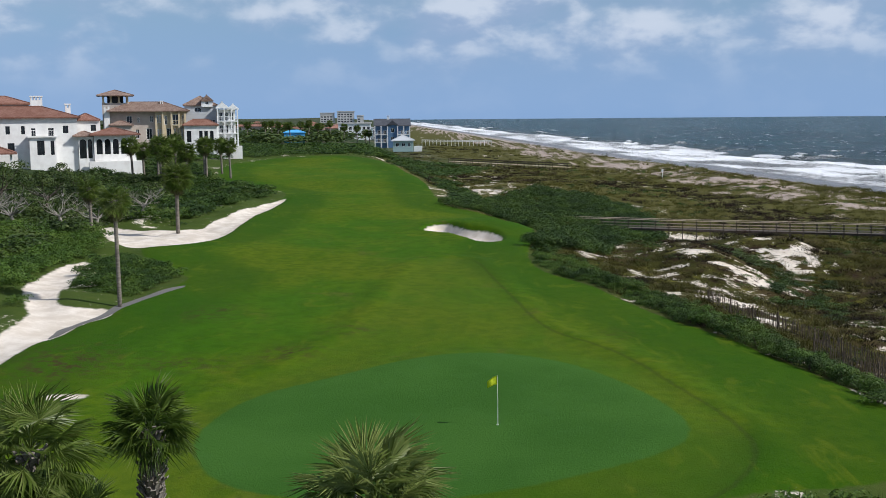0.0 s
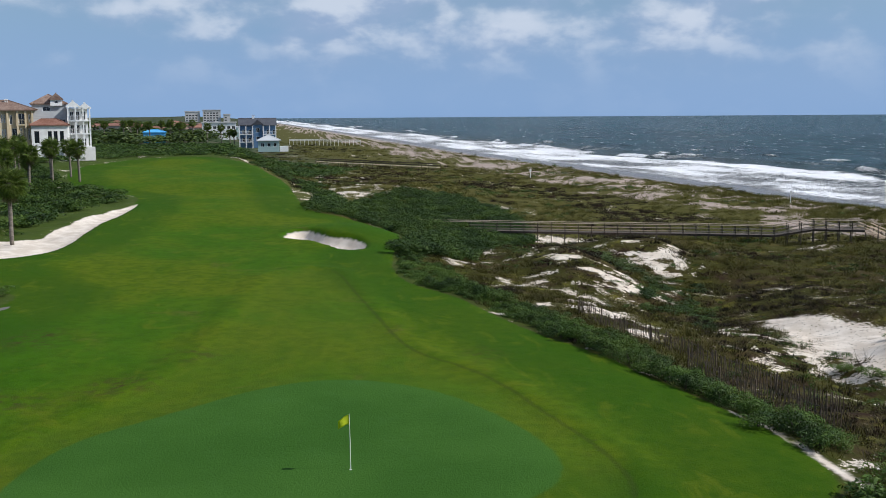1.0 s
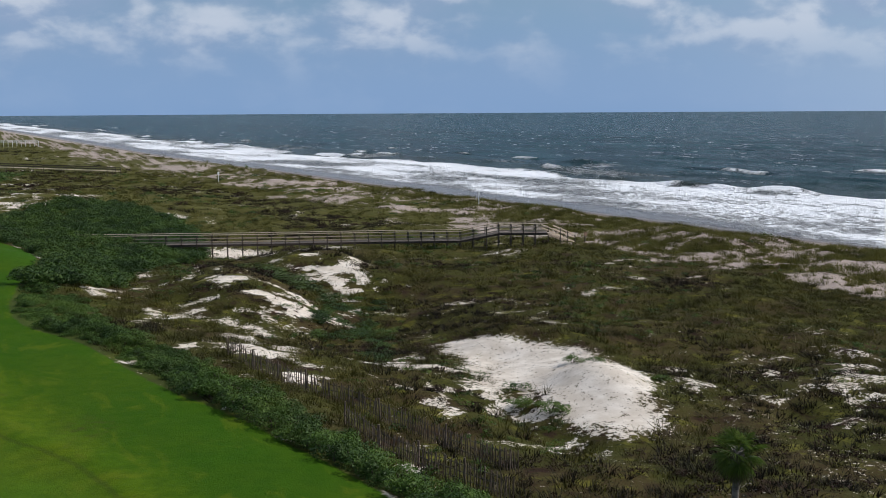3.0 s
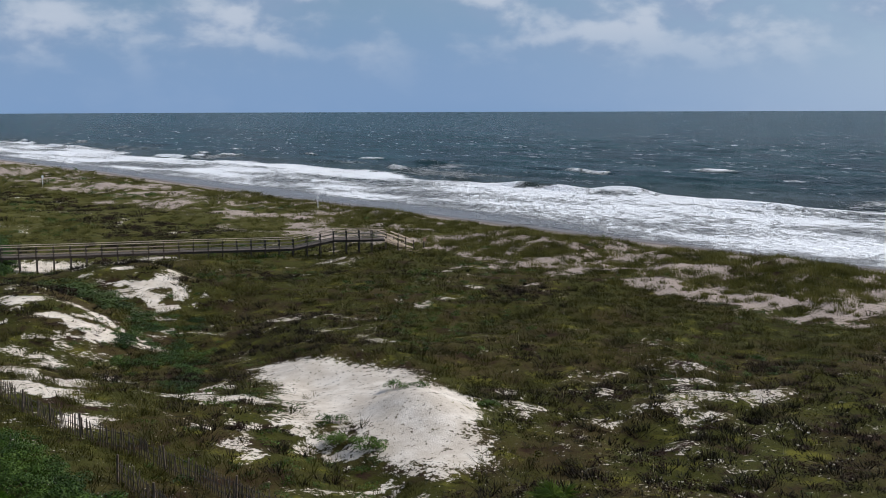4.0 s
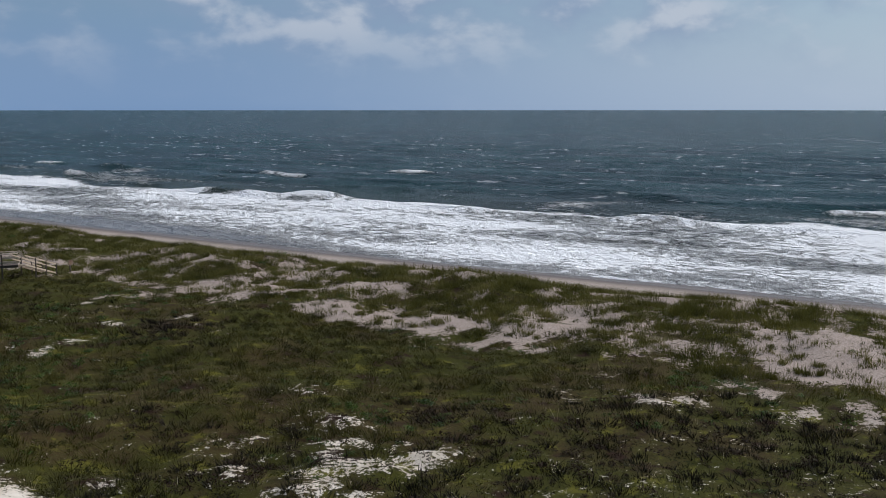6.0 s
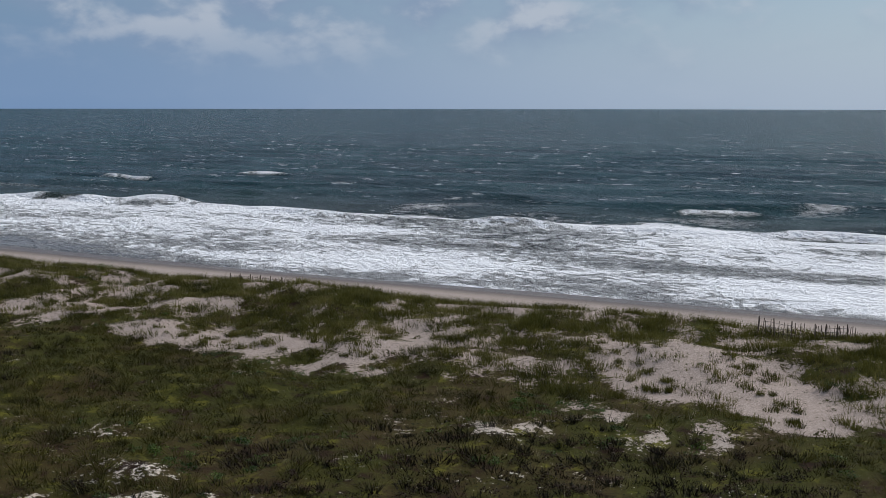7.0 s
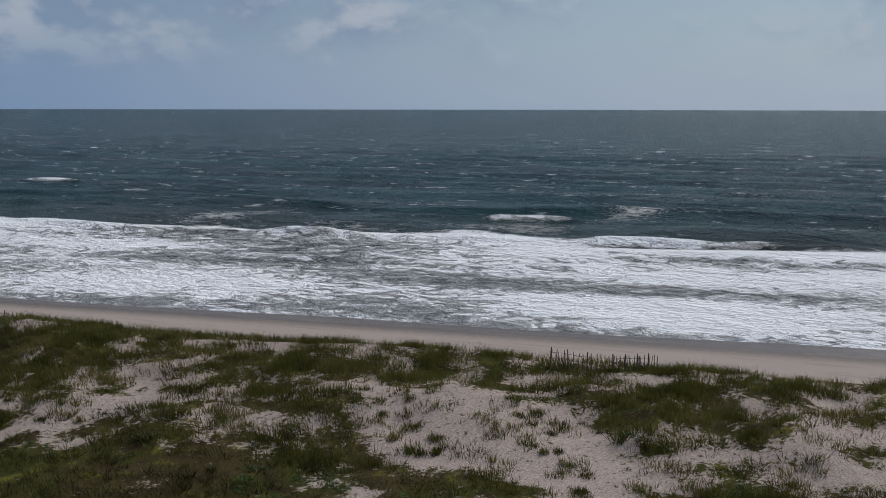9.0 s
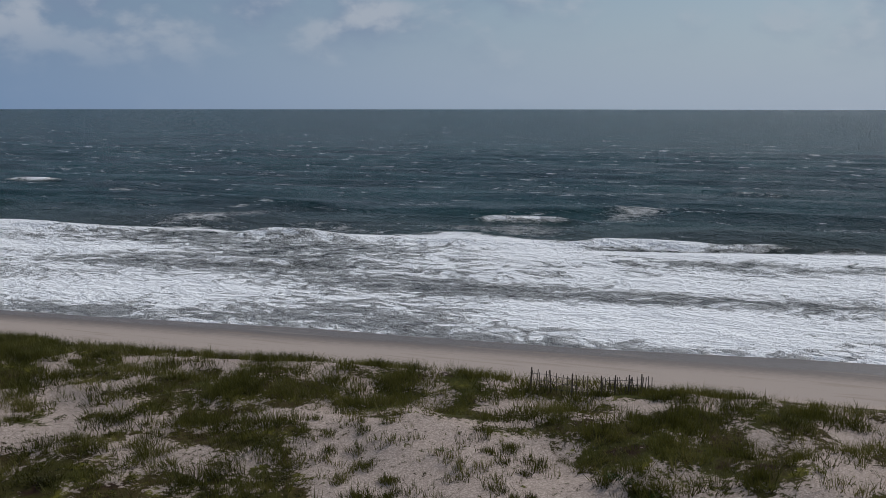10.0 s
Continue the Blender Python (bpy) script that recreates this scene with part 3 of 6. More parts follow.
# ---- ground and sea ----
def build_ground():
    xs = np.concatenate((-reach(120, 4800, 26)[::-1], steps((-119, -45, 74), (-45, 24, 150), (24, 62, 68), (62, 146, 100)), 146 + reach(2, 500, 14)))
    ys = np.concatenate((-reach(40, 4800, 20)[::-1], steps((-38, 28, 34), (28, 140, 230), (140, 300, 120)), 300 + reach(2, 4600, 60)))
    gx, gy = np.meshgrid(xs, ys, indexing="ij")
    gz = land(gx, gy)
    turf = inside(gx, gy, FAIRWAY)
    lane = np.maximum.reduce([inside(gx, gy, o) for o in (TRACK, TRACK_FAR, BUNKER, SCUFF, VERGE)])
    worn = 0.9 * bump_at(gx, gy, -8.2, 56.3, 1.8, 1.6) + 0.8 * bump_at(gx, gy, -5.2, 61.5, 1.6, 1.4) + 0.9 * bump_at(gx, gy, -14.6, 66.8, 1.6, 2.4) + bump_at(gx, gy, -19.5, 53.5, 2.6, 4.0) + 0.7 * bump_at(gx, gy, -13.5, 54, 2.5, 1.5) + 0.6 * bump_at(gx, gy, 10.5, 61, 1.2, 1.5)
    u = shore(gy) - gx
    town = smooth(gy, 285, 330) * smooth(u, 70, 110) + smooth(gx, -48, -60) * smooth(gy, -50, 0)
    attrs = {"fairway": np.clip(turf, -20, 20), "green": np.clip(inside(gx, gy, GREEN), -20, 20), "collar": np.clip(inside(gx, gy, COLLAR), -20, 20),
             "lane": np.clip(lane, -20, 20), "cart": np.clip(inside(gx, gy, CART), -20, 20), "inland": np.clip(u, -50, 200),
             "cover": cover_at(gx, gy), "worn": worn, "town": np.clip(town, 0, 1)}
    ob = sheet("ground", gx, gy, gz, attrs, MAT_GROUND)
    tagged(ob, "mown green turf, pale dune sand and beach in one sheet", "ground", kind="structure")


def build_sea():
    vs = np.concatenate((steps((-12, 150, 170), (150, 330, 60)), 330 + reach(4, 4500, 40)))
    ys = np.concatenate((-reach(60, 4700, 30)[::-1], steps((-58, 0, 30), (0, 300, 240), (300, 700, 90)), 700 + reach(6, 4250, 44)))
    gv, gy = np.meshgrid(vs, ys, indexing="ij")
    gx = shore(gy) + gv
    # uneven reach of the last wash on the sand
    wash = (fbm(gy, gy * 0 + 3, 26, 3, 2) - 0.5) * 9
    # rollers that break on the bars
    z = 0.05 + 0.0 * gv
    band = 63 + (vnoise(gy, gy * 0, 70, 1) - 0.5) * 26 + (fbm(gy * 0.6, gv, 13, 3, 7) - 0.5) * 22
    inner = np.where(gv < band, 0.62 + 0.40 * (vnoise(gv, gy * 0.3, 9, 4) - 0.4), 0.0)
    inner = inner + smooth(gv, band - 22, band - 4) * (gv < band) * 0.16
    # extra white south of y 130 paints in the foam's sun-side brightness
    white = (inner + 0.10 * smooth(gy, 130, 20) * (gv < band)) * (0.45 + 0.55 * smooth(gv, band, band - 6))
    white = white * (1 - 0.22 * smooth(gv, 10, 3) * vnoise(gv, gy, 12, 6)) * (1 - 0.55 * smooth(gv, 13, 5) * smooth(gy, 110, 190))
    for centre, tall, span, seed, amount in ((66, 1.25, 24, 3, 0.8), (86, 1.1, 22, 5, 0.45), (116, 1.0, 20, 8, 0.35), (160, 0.8, 16, 11, 0.25), (36, 0.5, 30, 15, 0.5)):
        line = centre + (vnoise(gy, gy * 0 + seed, 55, seed) - 0.5) * 22 + (vnoise(gy, gy * 0 + seed, 9, seed + 2) - 0.5) * 3.5
        here = smooth(fbm(gy, gy * 0 + seed * 3, span, 3, seed + 0.5), 0.57, 0.70)
        d = gv - line
        crest = np.exp(-np.where(d > 0, (d / 4.2) ** 2, (d / 1.7) ** 2))
        z = z + crest * tall * (0.35 + 0.65 * here)
        broke = np.exp(-np.where(d > 0, (d / 1.3) ** 2, (d / (2.0 + 4 * amount)) ** 2)) * here
        white = np.maximum(white, broke * (0.5 + amount * 0.5))
    # single rollers: along the shore, half their length, metres out, share of foam
    for cy, half, out, share in ((211, 7.7, 66.4, 0.95), (254, 8.4, 144.8, 0.9), (128, 7.0, 63.6, 0.15), (234, 14.7, 59.2, 0.2), (166, 10.6, 59.4, 0.35), (454, 5.6, 70.7, 0.9), (742, 13.7, 73.6, 0.8), (348, 10.2, 108.0, 0.5), (900, 10.2, 192.6, 0.7)):
        d = gv - out - (vnoise(gy, gy * 0, 11, out) - 0.5) * 2.5
        here = smooth(np.abs(gy - cy), half + 6, half * 0.3)
        z = z + here * 1.1 * np.exp(-np.where(d > 0, (d / 3.6) ** 2, (d / 1.5) ** 2))
        white = np.maximum(white, here * share * (0.6 + 0.6 * fbm(gy, gv, 5, 2, 47)) * np.exp(-np.where(d > 0.3, ((d - 0.3) / 0.9) ** 2, ((d - 0.3) / 3.2) ** 2)))
    for cy, ry, cv, rv in ((157, 10, 84, 23), (313, 10, 83, 27), (90, 11, 112, 28), (331, 15, 103, 19)):
        white = np.maximum(white, 0.56 * np.exp(-((gy - cy) / ry) ** 2 - ((gv - cv) / rv) ** 2) * (0.7 + 0.5 * fbm(gv, gy, 9, 2, 44)))
    lacy = smooth(fbm(gv, gy * 0.7, 22, 3, 31), 0.52, 0.66) * smooth(gv, band - 2, band + 4) * smooth(gv, band + 60, band + 12)
    white = np.maximum(white, 0.50 * lacy)
    swell = smooth(gv, 20, 90) * smooth(gv, 900, 250)
    z = z + swell * (0.42 * np.sin(gv / 4.6 + 5 * vnoise(gv, gy, 60, 20)) + (fbm(gv, gy * 0.5, 9, 3, 21) - 0.5) * 0.9)
    z = z + smooth(gv, 2, 12) * (fbm(gv, gy, 6, 3, 25) - 0.5) * 0.35
    z = z - smooth(gv, 1 + wash, -5 + wash) * 1.6
    attrs = {"off": np.clip(gv, -20, 3000), "white": np.clip(white, 0, 1)}
    ob = sheet("water", gx, gy, z, attrs, MAT_WATER)
    tagged(ob, "dark green-grey ocean with white surf breaking along the beach", "sea", kind="structure")


build_ground()
build_sea()


# ---- shared builders ----
def mesh_of(name, bm, mat, smooth_faces=False):
    me = bpy.data.meshes.new(name)
    bm.to_mesh(me)
    bm.free()
    if smooth_faces:
        me.polygons.foreach_set("use_smooth", np.ones(len(me.polygons), bool))
    me.materials.append(mat)
    return me


def part(name, bm, mat, parent, label="", at=None, smooth_faces=False):
    """One mesh object under a thing or under a part; bm may be a finished mesh."""
    me = bm if isinstance(bm, bpy.types.Mesh) else mesh_of(name, bm, mat, smooth_faces)
    ob = new(name, me)
    ob.parent = parent
    if at is not None:
        ob.matrix_basis = at
    return tagged(ob, label)


def thing(name, m, label, category, group="", kind=""):
    ob = new(name)
    ob.empty_display_size = 0.2
    ob.matrix_basis = m
    return tagged(ob, label, category, group, kind)


def box(bm, x0, y0, z0, x1, y1, z1):
    v = [bm.verts.new(c) for c in ((x0, y0, z0), (x1, y0, z0), (x1, y1, z0), (x0, y1, z0), (x0, y0, z1), (x1, y0, z1), (x1, y1, z1), (x0, y1, z1))]
    for f in ((3, 2, 1, 0), (4, 5, 6, 7), (0, 1, 5, 4), (1, 2, 6, 5), (2, 3, 7, 6), (3, 0, 4, 7)):
        bm.faces.new([v[i] for i in f])
    return bm


def beam(bm, a, b, wide, tall):
    """A squared timber between two points."""
    a, b = Vector(a), Vector(b)
    along = (b - a).normalized()
    up = Vector((0, 0, 1)) if abs(along.z) < 0.95 else Vector((0, 1, 0))
    across = along.cross(up).normalized() * (wide / 2)
    lift = across.cross(along).normalized() * (tall / 2)
    v = [bm.verts.new(p + s * across + k * lift) for p in (a, b) for s, k in ((-1, -1), (1, -1), (1, 1), (-1, 1))]
    for f in ((0, 1, 2, 3), (7, 6, 5, 4), (0, 4, 5, 1), (1, 5, 6, 2), (2, 6, 7, 3), (3, 7, 4, 0)):
        bm.faces.new([v[i] for i in f])
    return bm


def tube(bm, points, radii, sides=8):
    """A round limb along points, with its own radius at each."""
    rings = []
    pts = [Vector(p) for p in points]
    for i, p in enumerate(pts):
        along = (pts[min(i + 1, len(pts) - 1)] - pts[max(i - 1, 0)]).normalized()
        ref = Vector((1, 0, 0)) if abs(along.x) < 0.9 else Vector((0, 1, 0))
        a = along.cross(ref).normalized()
        b = along.cross(a)
        rings.append([bm.verts.new(p + (a * math.cos(t) + b * math.sin(t)) * radii[i]) for t in (2 * math.pi * k / sides for k in range(sides))])
    for low, high in zip(rings, rings[1:]):
        for k in range(sides):
            bm.faces.new((low[k], low[(k + 1) % sides], high[(k + 1) % sides], high[k]))
    bm.faces.new(rings[0][::-1])
    bm.faces.new(rings[-1])
    return bm


def soup(name, verts, faces_of, mat):
    """A mesh from arrays: verts (n, 3), each face of faces_of corners in turn."""
    me = bpy.data.meshes.new(name)
    count = len(verts)
    me.vertices.add(count)
    me.vertices.foreach_set("co", np.asarray(verts, np.float32).ravel())
    me.loops.add(count)
    me.loops.foreach_set("vertex_index", np.arange(count, dtype=np.int32))
    me.polygons.add(count // faces_of)
    me.polygons.foreach_set("loop_start", np.arange(0, count, faces_of, dtype=np.int32))
    me.update(calc_edges=True)
    me.materials.append(mat)
    return me


# ---- flag ----
def build_flag(x, y):
    stick = thing("flagstick", pose(x, y, height_at(x, y)), "thin pale flagstick with a yellow flag standing in the putting green", "flagstick")
    part("pole", tube(bmesh.new(), [(0, 0, -0.1), (0, 0, 1.1), (-0.02, 0, 2.13)], [0.016, 0.014, 0.011], 8), MAT_POLE, stick, "pale thin pole")
    bm = bmesh.new()
    cols, rows, grid = 9, 6, {}
    for i in range(cols):
        for j in range(rows):
            s, h = i / (cols - 1), j / (rows - 1)
            droop = 0.17 * s * s + 0.05 * s
            grid[i, j] = bm.verts.new((-0.42 * s - 0.02, 0.07 * math.sin(s * 6.0 + h * 1.5) * s - 0.09 * s, 2.10 - 0.36 * h * (1 - 0.12 * s) - droop))
    for i in range(cols - 1):
        for j in range(rows - 1):
            bm.faces.new((grid[i, j], grid[i + 1, j], grid[i + 1, j + 1], grid[i, j + 1]))
    bmesh.ops.solidify(bm, geom=bm.faces[:], thickness=0.006)
    part("flag", bm, MAT_YELLOW, stick, "drooping bright yellow cloth flag", smooth_faces=True)
    part("cup", tube(bmesh.new(), [(0, 0, -0.12), (0, 0, 0.006)], [0.06, 0.06], 14), MAT_TRIM, stick, "white cup rim")


build_flag(2.38, 43.05)


# ---- boardwalk over the dunes ----
def build_boardwalk():
    way = [Vector(p) for p in ((10, 151.4, 3.7), (23, 148.9, 3.5), (37.5, 145.6, 3.3), (51, 142.0, 3.25), (62.3, 138.4, 3.2), (67.0, 136.8, 4.1), (72.8, 134.4, 4.1))]
    walk_ob = thing("boardwalk", pose(0, 0, 0), "long weathered grey timber boardwalk with railings over the dunes", "boardwalk")
    half, rail_h = 0.95, 1.22
    planks = bmesh.new()
    spans = list(zip(way, way[1:]))
    for a, b in spans:
        along = b - a
        flat = Vector((along.x, along.y, 0)).normalized()
        across = Vector((flat.y, -flat.x, 0))
        count = int(along.length / 0.16)
        for k in range(count):
            c = a + along * ((k + 0.5) / count)
            beam(planks, c - across * half, c + across * half, 0.14, 0.04)
        for s in (-0.8, 0, 0.8):
            part("joist", beam(bmesh.new(), a + across * s - Vector((0, 0, 0.15)), b + across * s - Vector((0, 0, 0.15)), 0.06, 0.22), MAT_PILE, walk_ob)
    part("planking", planks, MAT_DECK, walk_ob, "close-set grey deck boards")["kind"] = "stuff"
    post_me = mesh_of("post", box(bmesh.new(), -0.06, -0.06, -0.5, 0.06, 0.06, 0.5), MAT_PILE)
    for a, b in spans:
        along = b - a
        flat = Vector((along.x, along.y, 0)).normalized()
        across = Vector((flat.y, -flat.x, 0))
        count = max(2, round(along.length / 1.75))
        for s in (-half, half):
            for k in range(count):
                c = a + along * (k / count) + across * s
                foot = min(height_at(c.x, c.y) - 0.3, c.z - 0.3)
                top = c.z + rail_h - 0.03
                m = Matrix.Translation((c.x, c.y, (foot + top) / 2)) @ Matrix.Rotation(math.atan2(flat.y, flat.x), 4, "Z") @ Matrix.Diagonal((1, 1, top - foot, 1))
                part("post", post_me, None, walk_ob, at=m)
            for lift, wide, tall in ((rail_h, 0.26, 0.06), (0.80, 0.05, 0.14), (0.38, 0.05, 0.14))[:3 if s > 0 else 1]:
                shift = across * s
                part("rail", beam(bmesh.new(), a + shift + Vector((0, 0, lift)), b + shift + Vector((0, 0, lift)), wide, tall), MAT_TIMBER, walk_ob)
    # steps to the beach
    top, foot = way[-1], Vector((77.2, 136.4, 2.5))
    flat = Vector((foot.x - top.x, foot.y - top.y, 0)).normalized()
    across = Vector((flat.y, -flat.x, 0))
    for k in range(9):
        c = top.lerp(foot, (k + 0.5) / 9)
        part("step", beam(bmesh.new(), c - across * half, c + across * half, 0.30, 0.05), MAT_TIMBER, walk_ob)
    for s in (-half, half):
        for lift in (0.95, 0.55, -0.05):
            part("stair_rail", beam(bmesh.new(), top + across * s + Vector((0, 0, lift)), foot + across * s + Vector((0, 0, lift)), 0.06, 0.14), MAT_TIMBER, walk_ob)
        for k in (0.33, 0.66, 1.0):
            c = top.lerp(foot, k) + across * s
            low = height_at(c.x, c.y) - 0.3
            m = Matrix.Translation((c.x, c.y, (low + c.z + 1.0) / 2)) @ Matrix.Diagonal((1, 1, c.z + 1.0 - low, 1))
            part("post", post_me, None, walk_ob, at=m)
    # board beside the steps
    sx, sy = 79.6, 136.3
    sign = thing("beach_sign", pose(sx, sy, height_at(sx, sy), 0, 0, 25), "small brown notice board on a post in the sand", "sign")
    part("post", box(bmesh.new(), -0.06, -0.06, -0.3, 0.06, 0.06, 1.25), MAT_PILE, sign)
    part("board", box(bmesh.new(), -0.32, -0.10, 0.85, 0.32, -0.06, 1.35), MAT_SIGN, sign, "brown board")


build_boardwalk()


def along_line(points, gap):
    """Places every gap metres along a bent line, with its heading."""
    out = []
    for (ax, ay), (bx, by) in zip(points, points[1:]):
        length = math.hypot(bx - ax, by - ay)
        count = max(1, int(length / gap))
        for k in range(count):
            s = k / count
            out.append((ax + (bx - ax) * s, ay + (by - ay) * s, math.atan2(by - ay, bx - ax)))
    return out


def build_slat_fence(points, label, lean=0.08, tall=1.0, gap=0.16, posts=2.6, seed=1):
    rnd = random.Random(seed)
    fence = thing("sand_fence", pose(0, 0, 0), label, "fence", "slatted sand fences")
    slats, wires = bmesh.new(), bmesh.new()
    for x, y, turn in along_line(points, gap):
        z = height_at(x, y)
        h = tall * rnd.uniform(0.92, 1.04)
        lx, ly = rnd.gauss(0, lean), rnd.gauss(0, lean)
        dx, dy = math.cos(turn) * 0.024, math.sin(turn) * 0.024
        nx, ny = -math.sin(turn) * 0.008, math.cos(turn) * 0.008
        low = [slats.verts.new((x + a * dx + b * nx, y + a * dy + b * ny, z - 0.1)) for a, b in ((-1, -1), (1, -1), (1, 1), (-1, 1))]
        high = [slats.verts.new((x + lx + a * dx + b * nx, y + ly + a * dy + b * ny, z + h)) for a, b in ((-1, -1), (1, -1), (1, 1), (-1, 1))]
        for k in range(4):
            slats.faces.new((low[k], low[(k + 1) % 4], high[(k + 1) % 4], high[k]))
        slats.faces.new(high)
    spots = along_line(points, 0.8)
    for (ax, ay, _), (bx, by, _) in zip(spots, spots[1:]):
        for lift in (0.25, 0.6, 0.95):
            beam(wires, (ax, ay, height_at(ax, ay) + lift * tall / 1.15), (bx, by, height_at(bx, by) + lift * tall / 1.15), 0.02, 0.02)
    ob = part("slats", slats, MAT_SLAT, fence, "thin weathered grey slats")
    ob["kind"] = "stuff"
    part("wire", wires, MAT_DARK, fence)
    post_me = mesh_of("post", tube(bmesh.new(), [(0, 0, -0.4), (0, 0, tall + 0.15)], [0.05, 0.045], 8), MAT_SLAT)
    for x, y, _ in along_line(points, posts):
        part("post", post_me, None, fence, at=pose(x, y, height_at(x, y), rnd.gauss(0, 2), rnd.gauss(0, 2), 0))


build_slat_fence([(19.3, 75), (21.6, 66.5), (24.2, 62.4), (25.6, 57.5), (27.3, 53.2)], "weathered grey slatted fence among dune grass behind the hedge", seed=3)
build_slat_fence([(21.6, 60), (22.9, 54), (24.8, 48.8)], "weathered grey slatted fence leaning beside green shrubs", seed=4)
build_slat_fence([(112.6, 56.8), (113.4, 53)], "short dark slatted fence at the top of the beach", tall=1.3, gap=0.3, posts=1.0, seed=5)
build_slat_fence([(113.8, 52.6), (116.4, 50)], "low dark slatted fence half buried beside beach grass", tall=1.1, gap=0.22, posts=0.8, seed=6)
build_slat_fence([(106.5, 112), (107.6, 104)], "low slatted fence in beach grass by the surf", tall=0.9, gap=0.3, posts=1.2, seed=7)
build_slat_fence([(92.5, 205), (96, 186)], "low dark slatted fence on the crest of the beach dune", tall=1.0, gap=0.4, posts=2.0, seed=8)


def build_far_walk():
    """A second walk over the dunes, further up the coast."""
    ob = thing("boardwalk", pose(0, 0, 0), "low grey boardwalk crossing the far dunes", "boardwalk")
    a, b = Vector((4, 350, 4.2)), Vector((38, 308, 4.0))
    part("planking", beam(bmesh.new(), a, b, 1.8, 0.12), MAT_TIMBER, ob)
    across = Vector(((b - a).y, -(b - a).x, 0)).normalized()
    for s in (-0.9, 0.9):
        for lift in (1.0, 0.5):
            part("rail", beam(bmesh.new(), a + across * s + Vector((0, 0, lift)), b + across * s + Vector((0, 0, lift)), 0.12, 0.12), MAT_PILE, ob)
        for k in range(19):
            c = a.lerp(b, k / 18) + across * s
            part("post", box(bmesh.new(), c.x - 0.08, c.y - 0.08, height_at(c.x, c.y) - 0.3, c.x + 0.08, c.y + 0.08, c.z + 1.0), MAT_PILE, ob)
    fence = thing("picket_fence", pose(0, 0, 0), "long white fence running from the cottages to the beach", "fence")
    for lift in (0.5, 1.1):
        part("rail", beam(bmesh.new(), (-9, 578, 5.0 + lift), (29, 580, 4.2 + lift), 0.12, 0.25), MAT_TRIM, fence)
    for k in range(20):
        x = -9 + 38 * k / 19
        z = height_at(x, 579)
        part("post", box(bmesh.new(), x - 0.1, 578.9, z - 0.3, x + 0.1, 579.1, 6.2 - 0.8 * k / 19), MAT_TRIM, fence)
    for x, y, tall in ((59.3, 281, 2.6), (88, 188, 2.2)):
        mark = thing("beach_marker", pose(x, y, height_at(x, y)), "slim white marker post at the top of the beach", "post")
        part("post", tube(bmesh.new(), [(0, 0, -0.4), (0, 0, tall)], [0.08, 0.07], 8), MAT_TRIM, mark)
        part("plate", box(bmesh.new(), -0.25, -0.10, tall - 0.7, 0.25, -0.07, tall - 0.1), MAT_TRIM, mark)


build_far_walk()


# ---- plants ----
def blades(x, y, tall, wide, spread, count, rs, lean=0.5):
    """Grass blades as slim triangles, count to each tuft."""
    k = np.repeat(np.arange(len(x)), count)
    z = land(x, y)
    a = rs.rand(len(k)) * 2 * np.pi
    r = np.sqrt(rs.rand(len(k))) * spread[k]
    bx, by = x[k] + np.cos(a) * r, y[k] + np.sin(a) * r
    t = rs.rand(len(k)) * 2 * np.pi
    h = tall[k] * (0.55 + 0.6 * rs.rand(len(k)))
    out = h * lean * (0.3 + rs.rand(len(k)))
    tx, ty = bx + np.cos(a) * out * 0.7 + np.cos(t) * out * 0.4 - 0.16 * h, by + np.sin(a) * out * 0.7 + np.sin(t) * out * 0.4
    w = wide[k] * (0.6 + 0.8 * rs.rand(len(k)))
    wx, wy = np.cos(t) * w, np.sin(t) * w
    base = z[k] - 0.06
    v = np.stack((np.stack((bx - wx, by - wy, base), -1), np.stack((bx + wx, by + wy, base), -1), np.stack((tx, ty, base + h), -1)), 1)
    return v.reshape(-1, 3)


def scatter(x0, x1, y0, y1, per_m2, rs):
    n = int((x1 - x0) * (y1 - y0) * per_m2)
    return x0 + rs.rand(n) * (x1 - x0), y0 + rs.rand(n) * (y1 - y0)


def is_dark(x, y):
    """Where low brown brush crowds out the grass."""
    k = smooth(fbm(x, y, 15, 3, 14), 0.50, 0.64)
    for cx, cy, rx, ry in ((40, 94, 5, 9), (46, 99, 5, 7), (38, 48, 12, 7), (58, 52, 16, 9), (31, 84, 5, 8), (50, 60, 7, 5), (74, 48, 16, 9), (52, 66, 8, 5), (66, 58, 9, 6), (30, 68, 3, 6), (47, 60, 4, 7), (45, 86, 5, 4), (27, 52, 4, 5)):
        k = np.maximum(k, bump_at(x, y, cx, cy, rx, ry) * 0.95)
    k = np.maximum(k, 0.97 * smooth(inside(x, y, HEATH), -2.0, 2.5))
    return k * smooth(shore(y) - x, 45, 60)


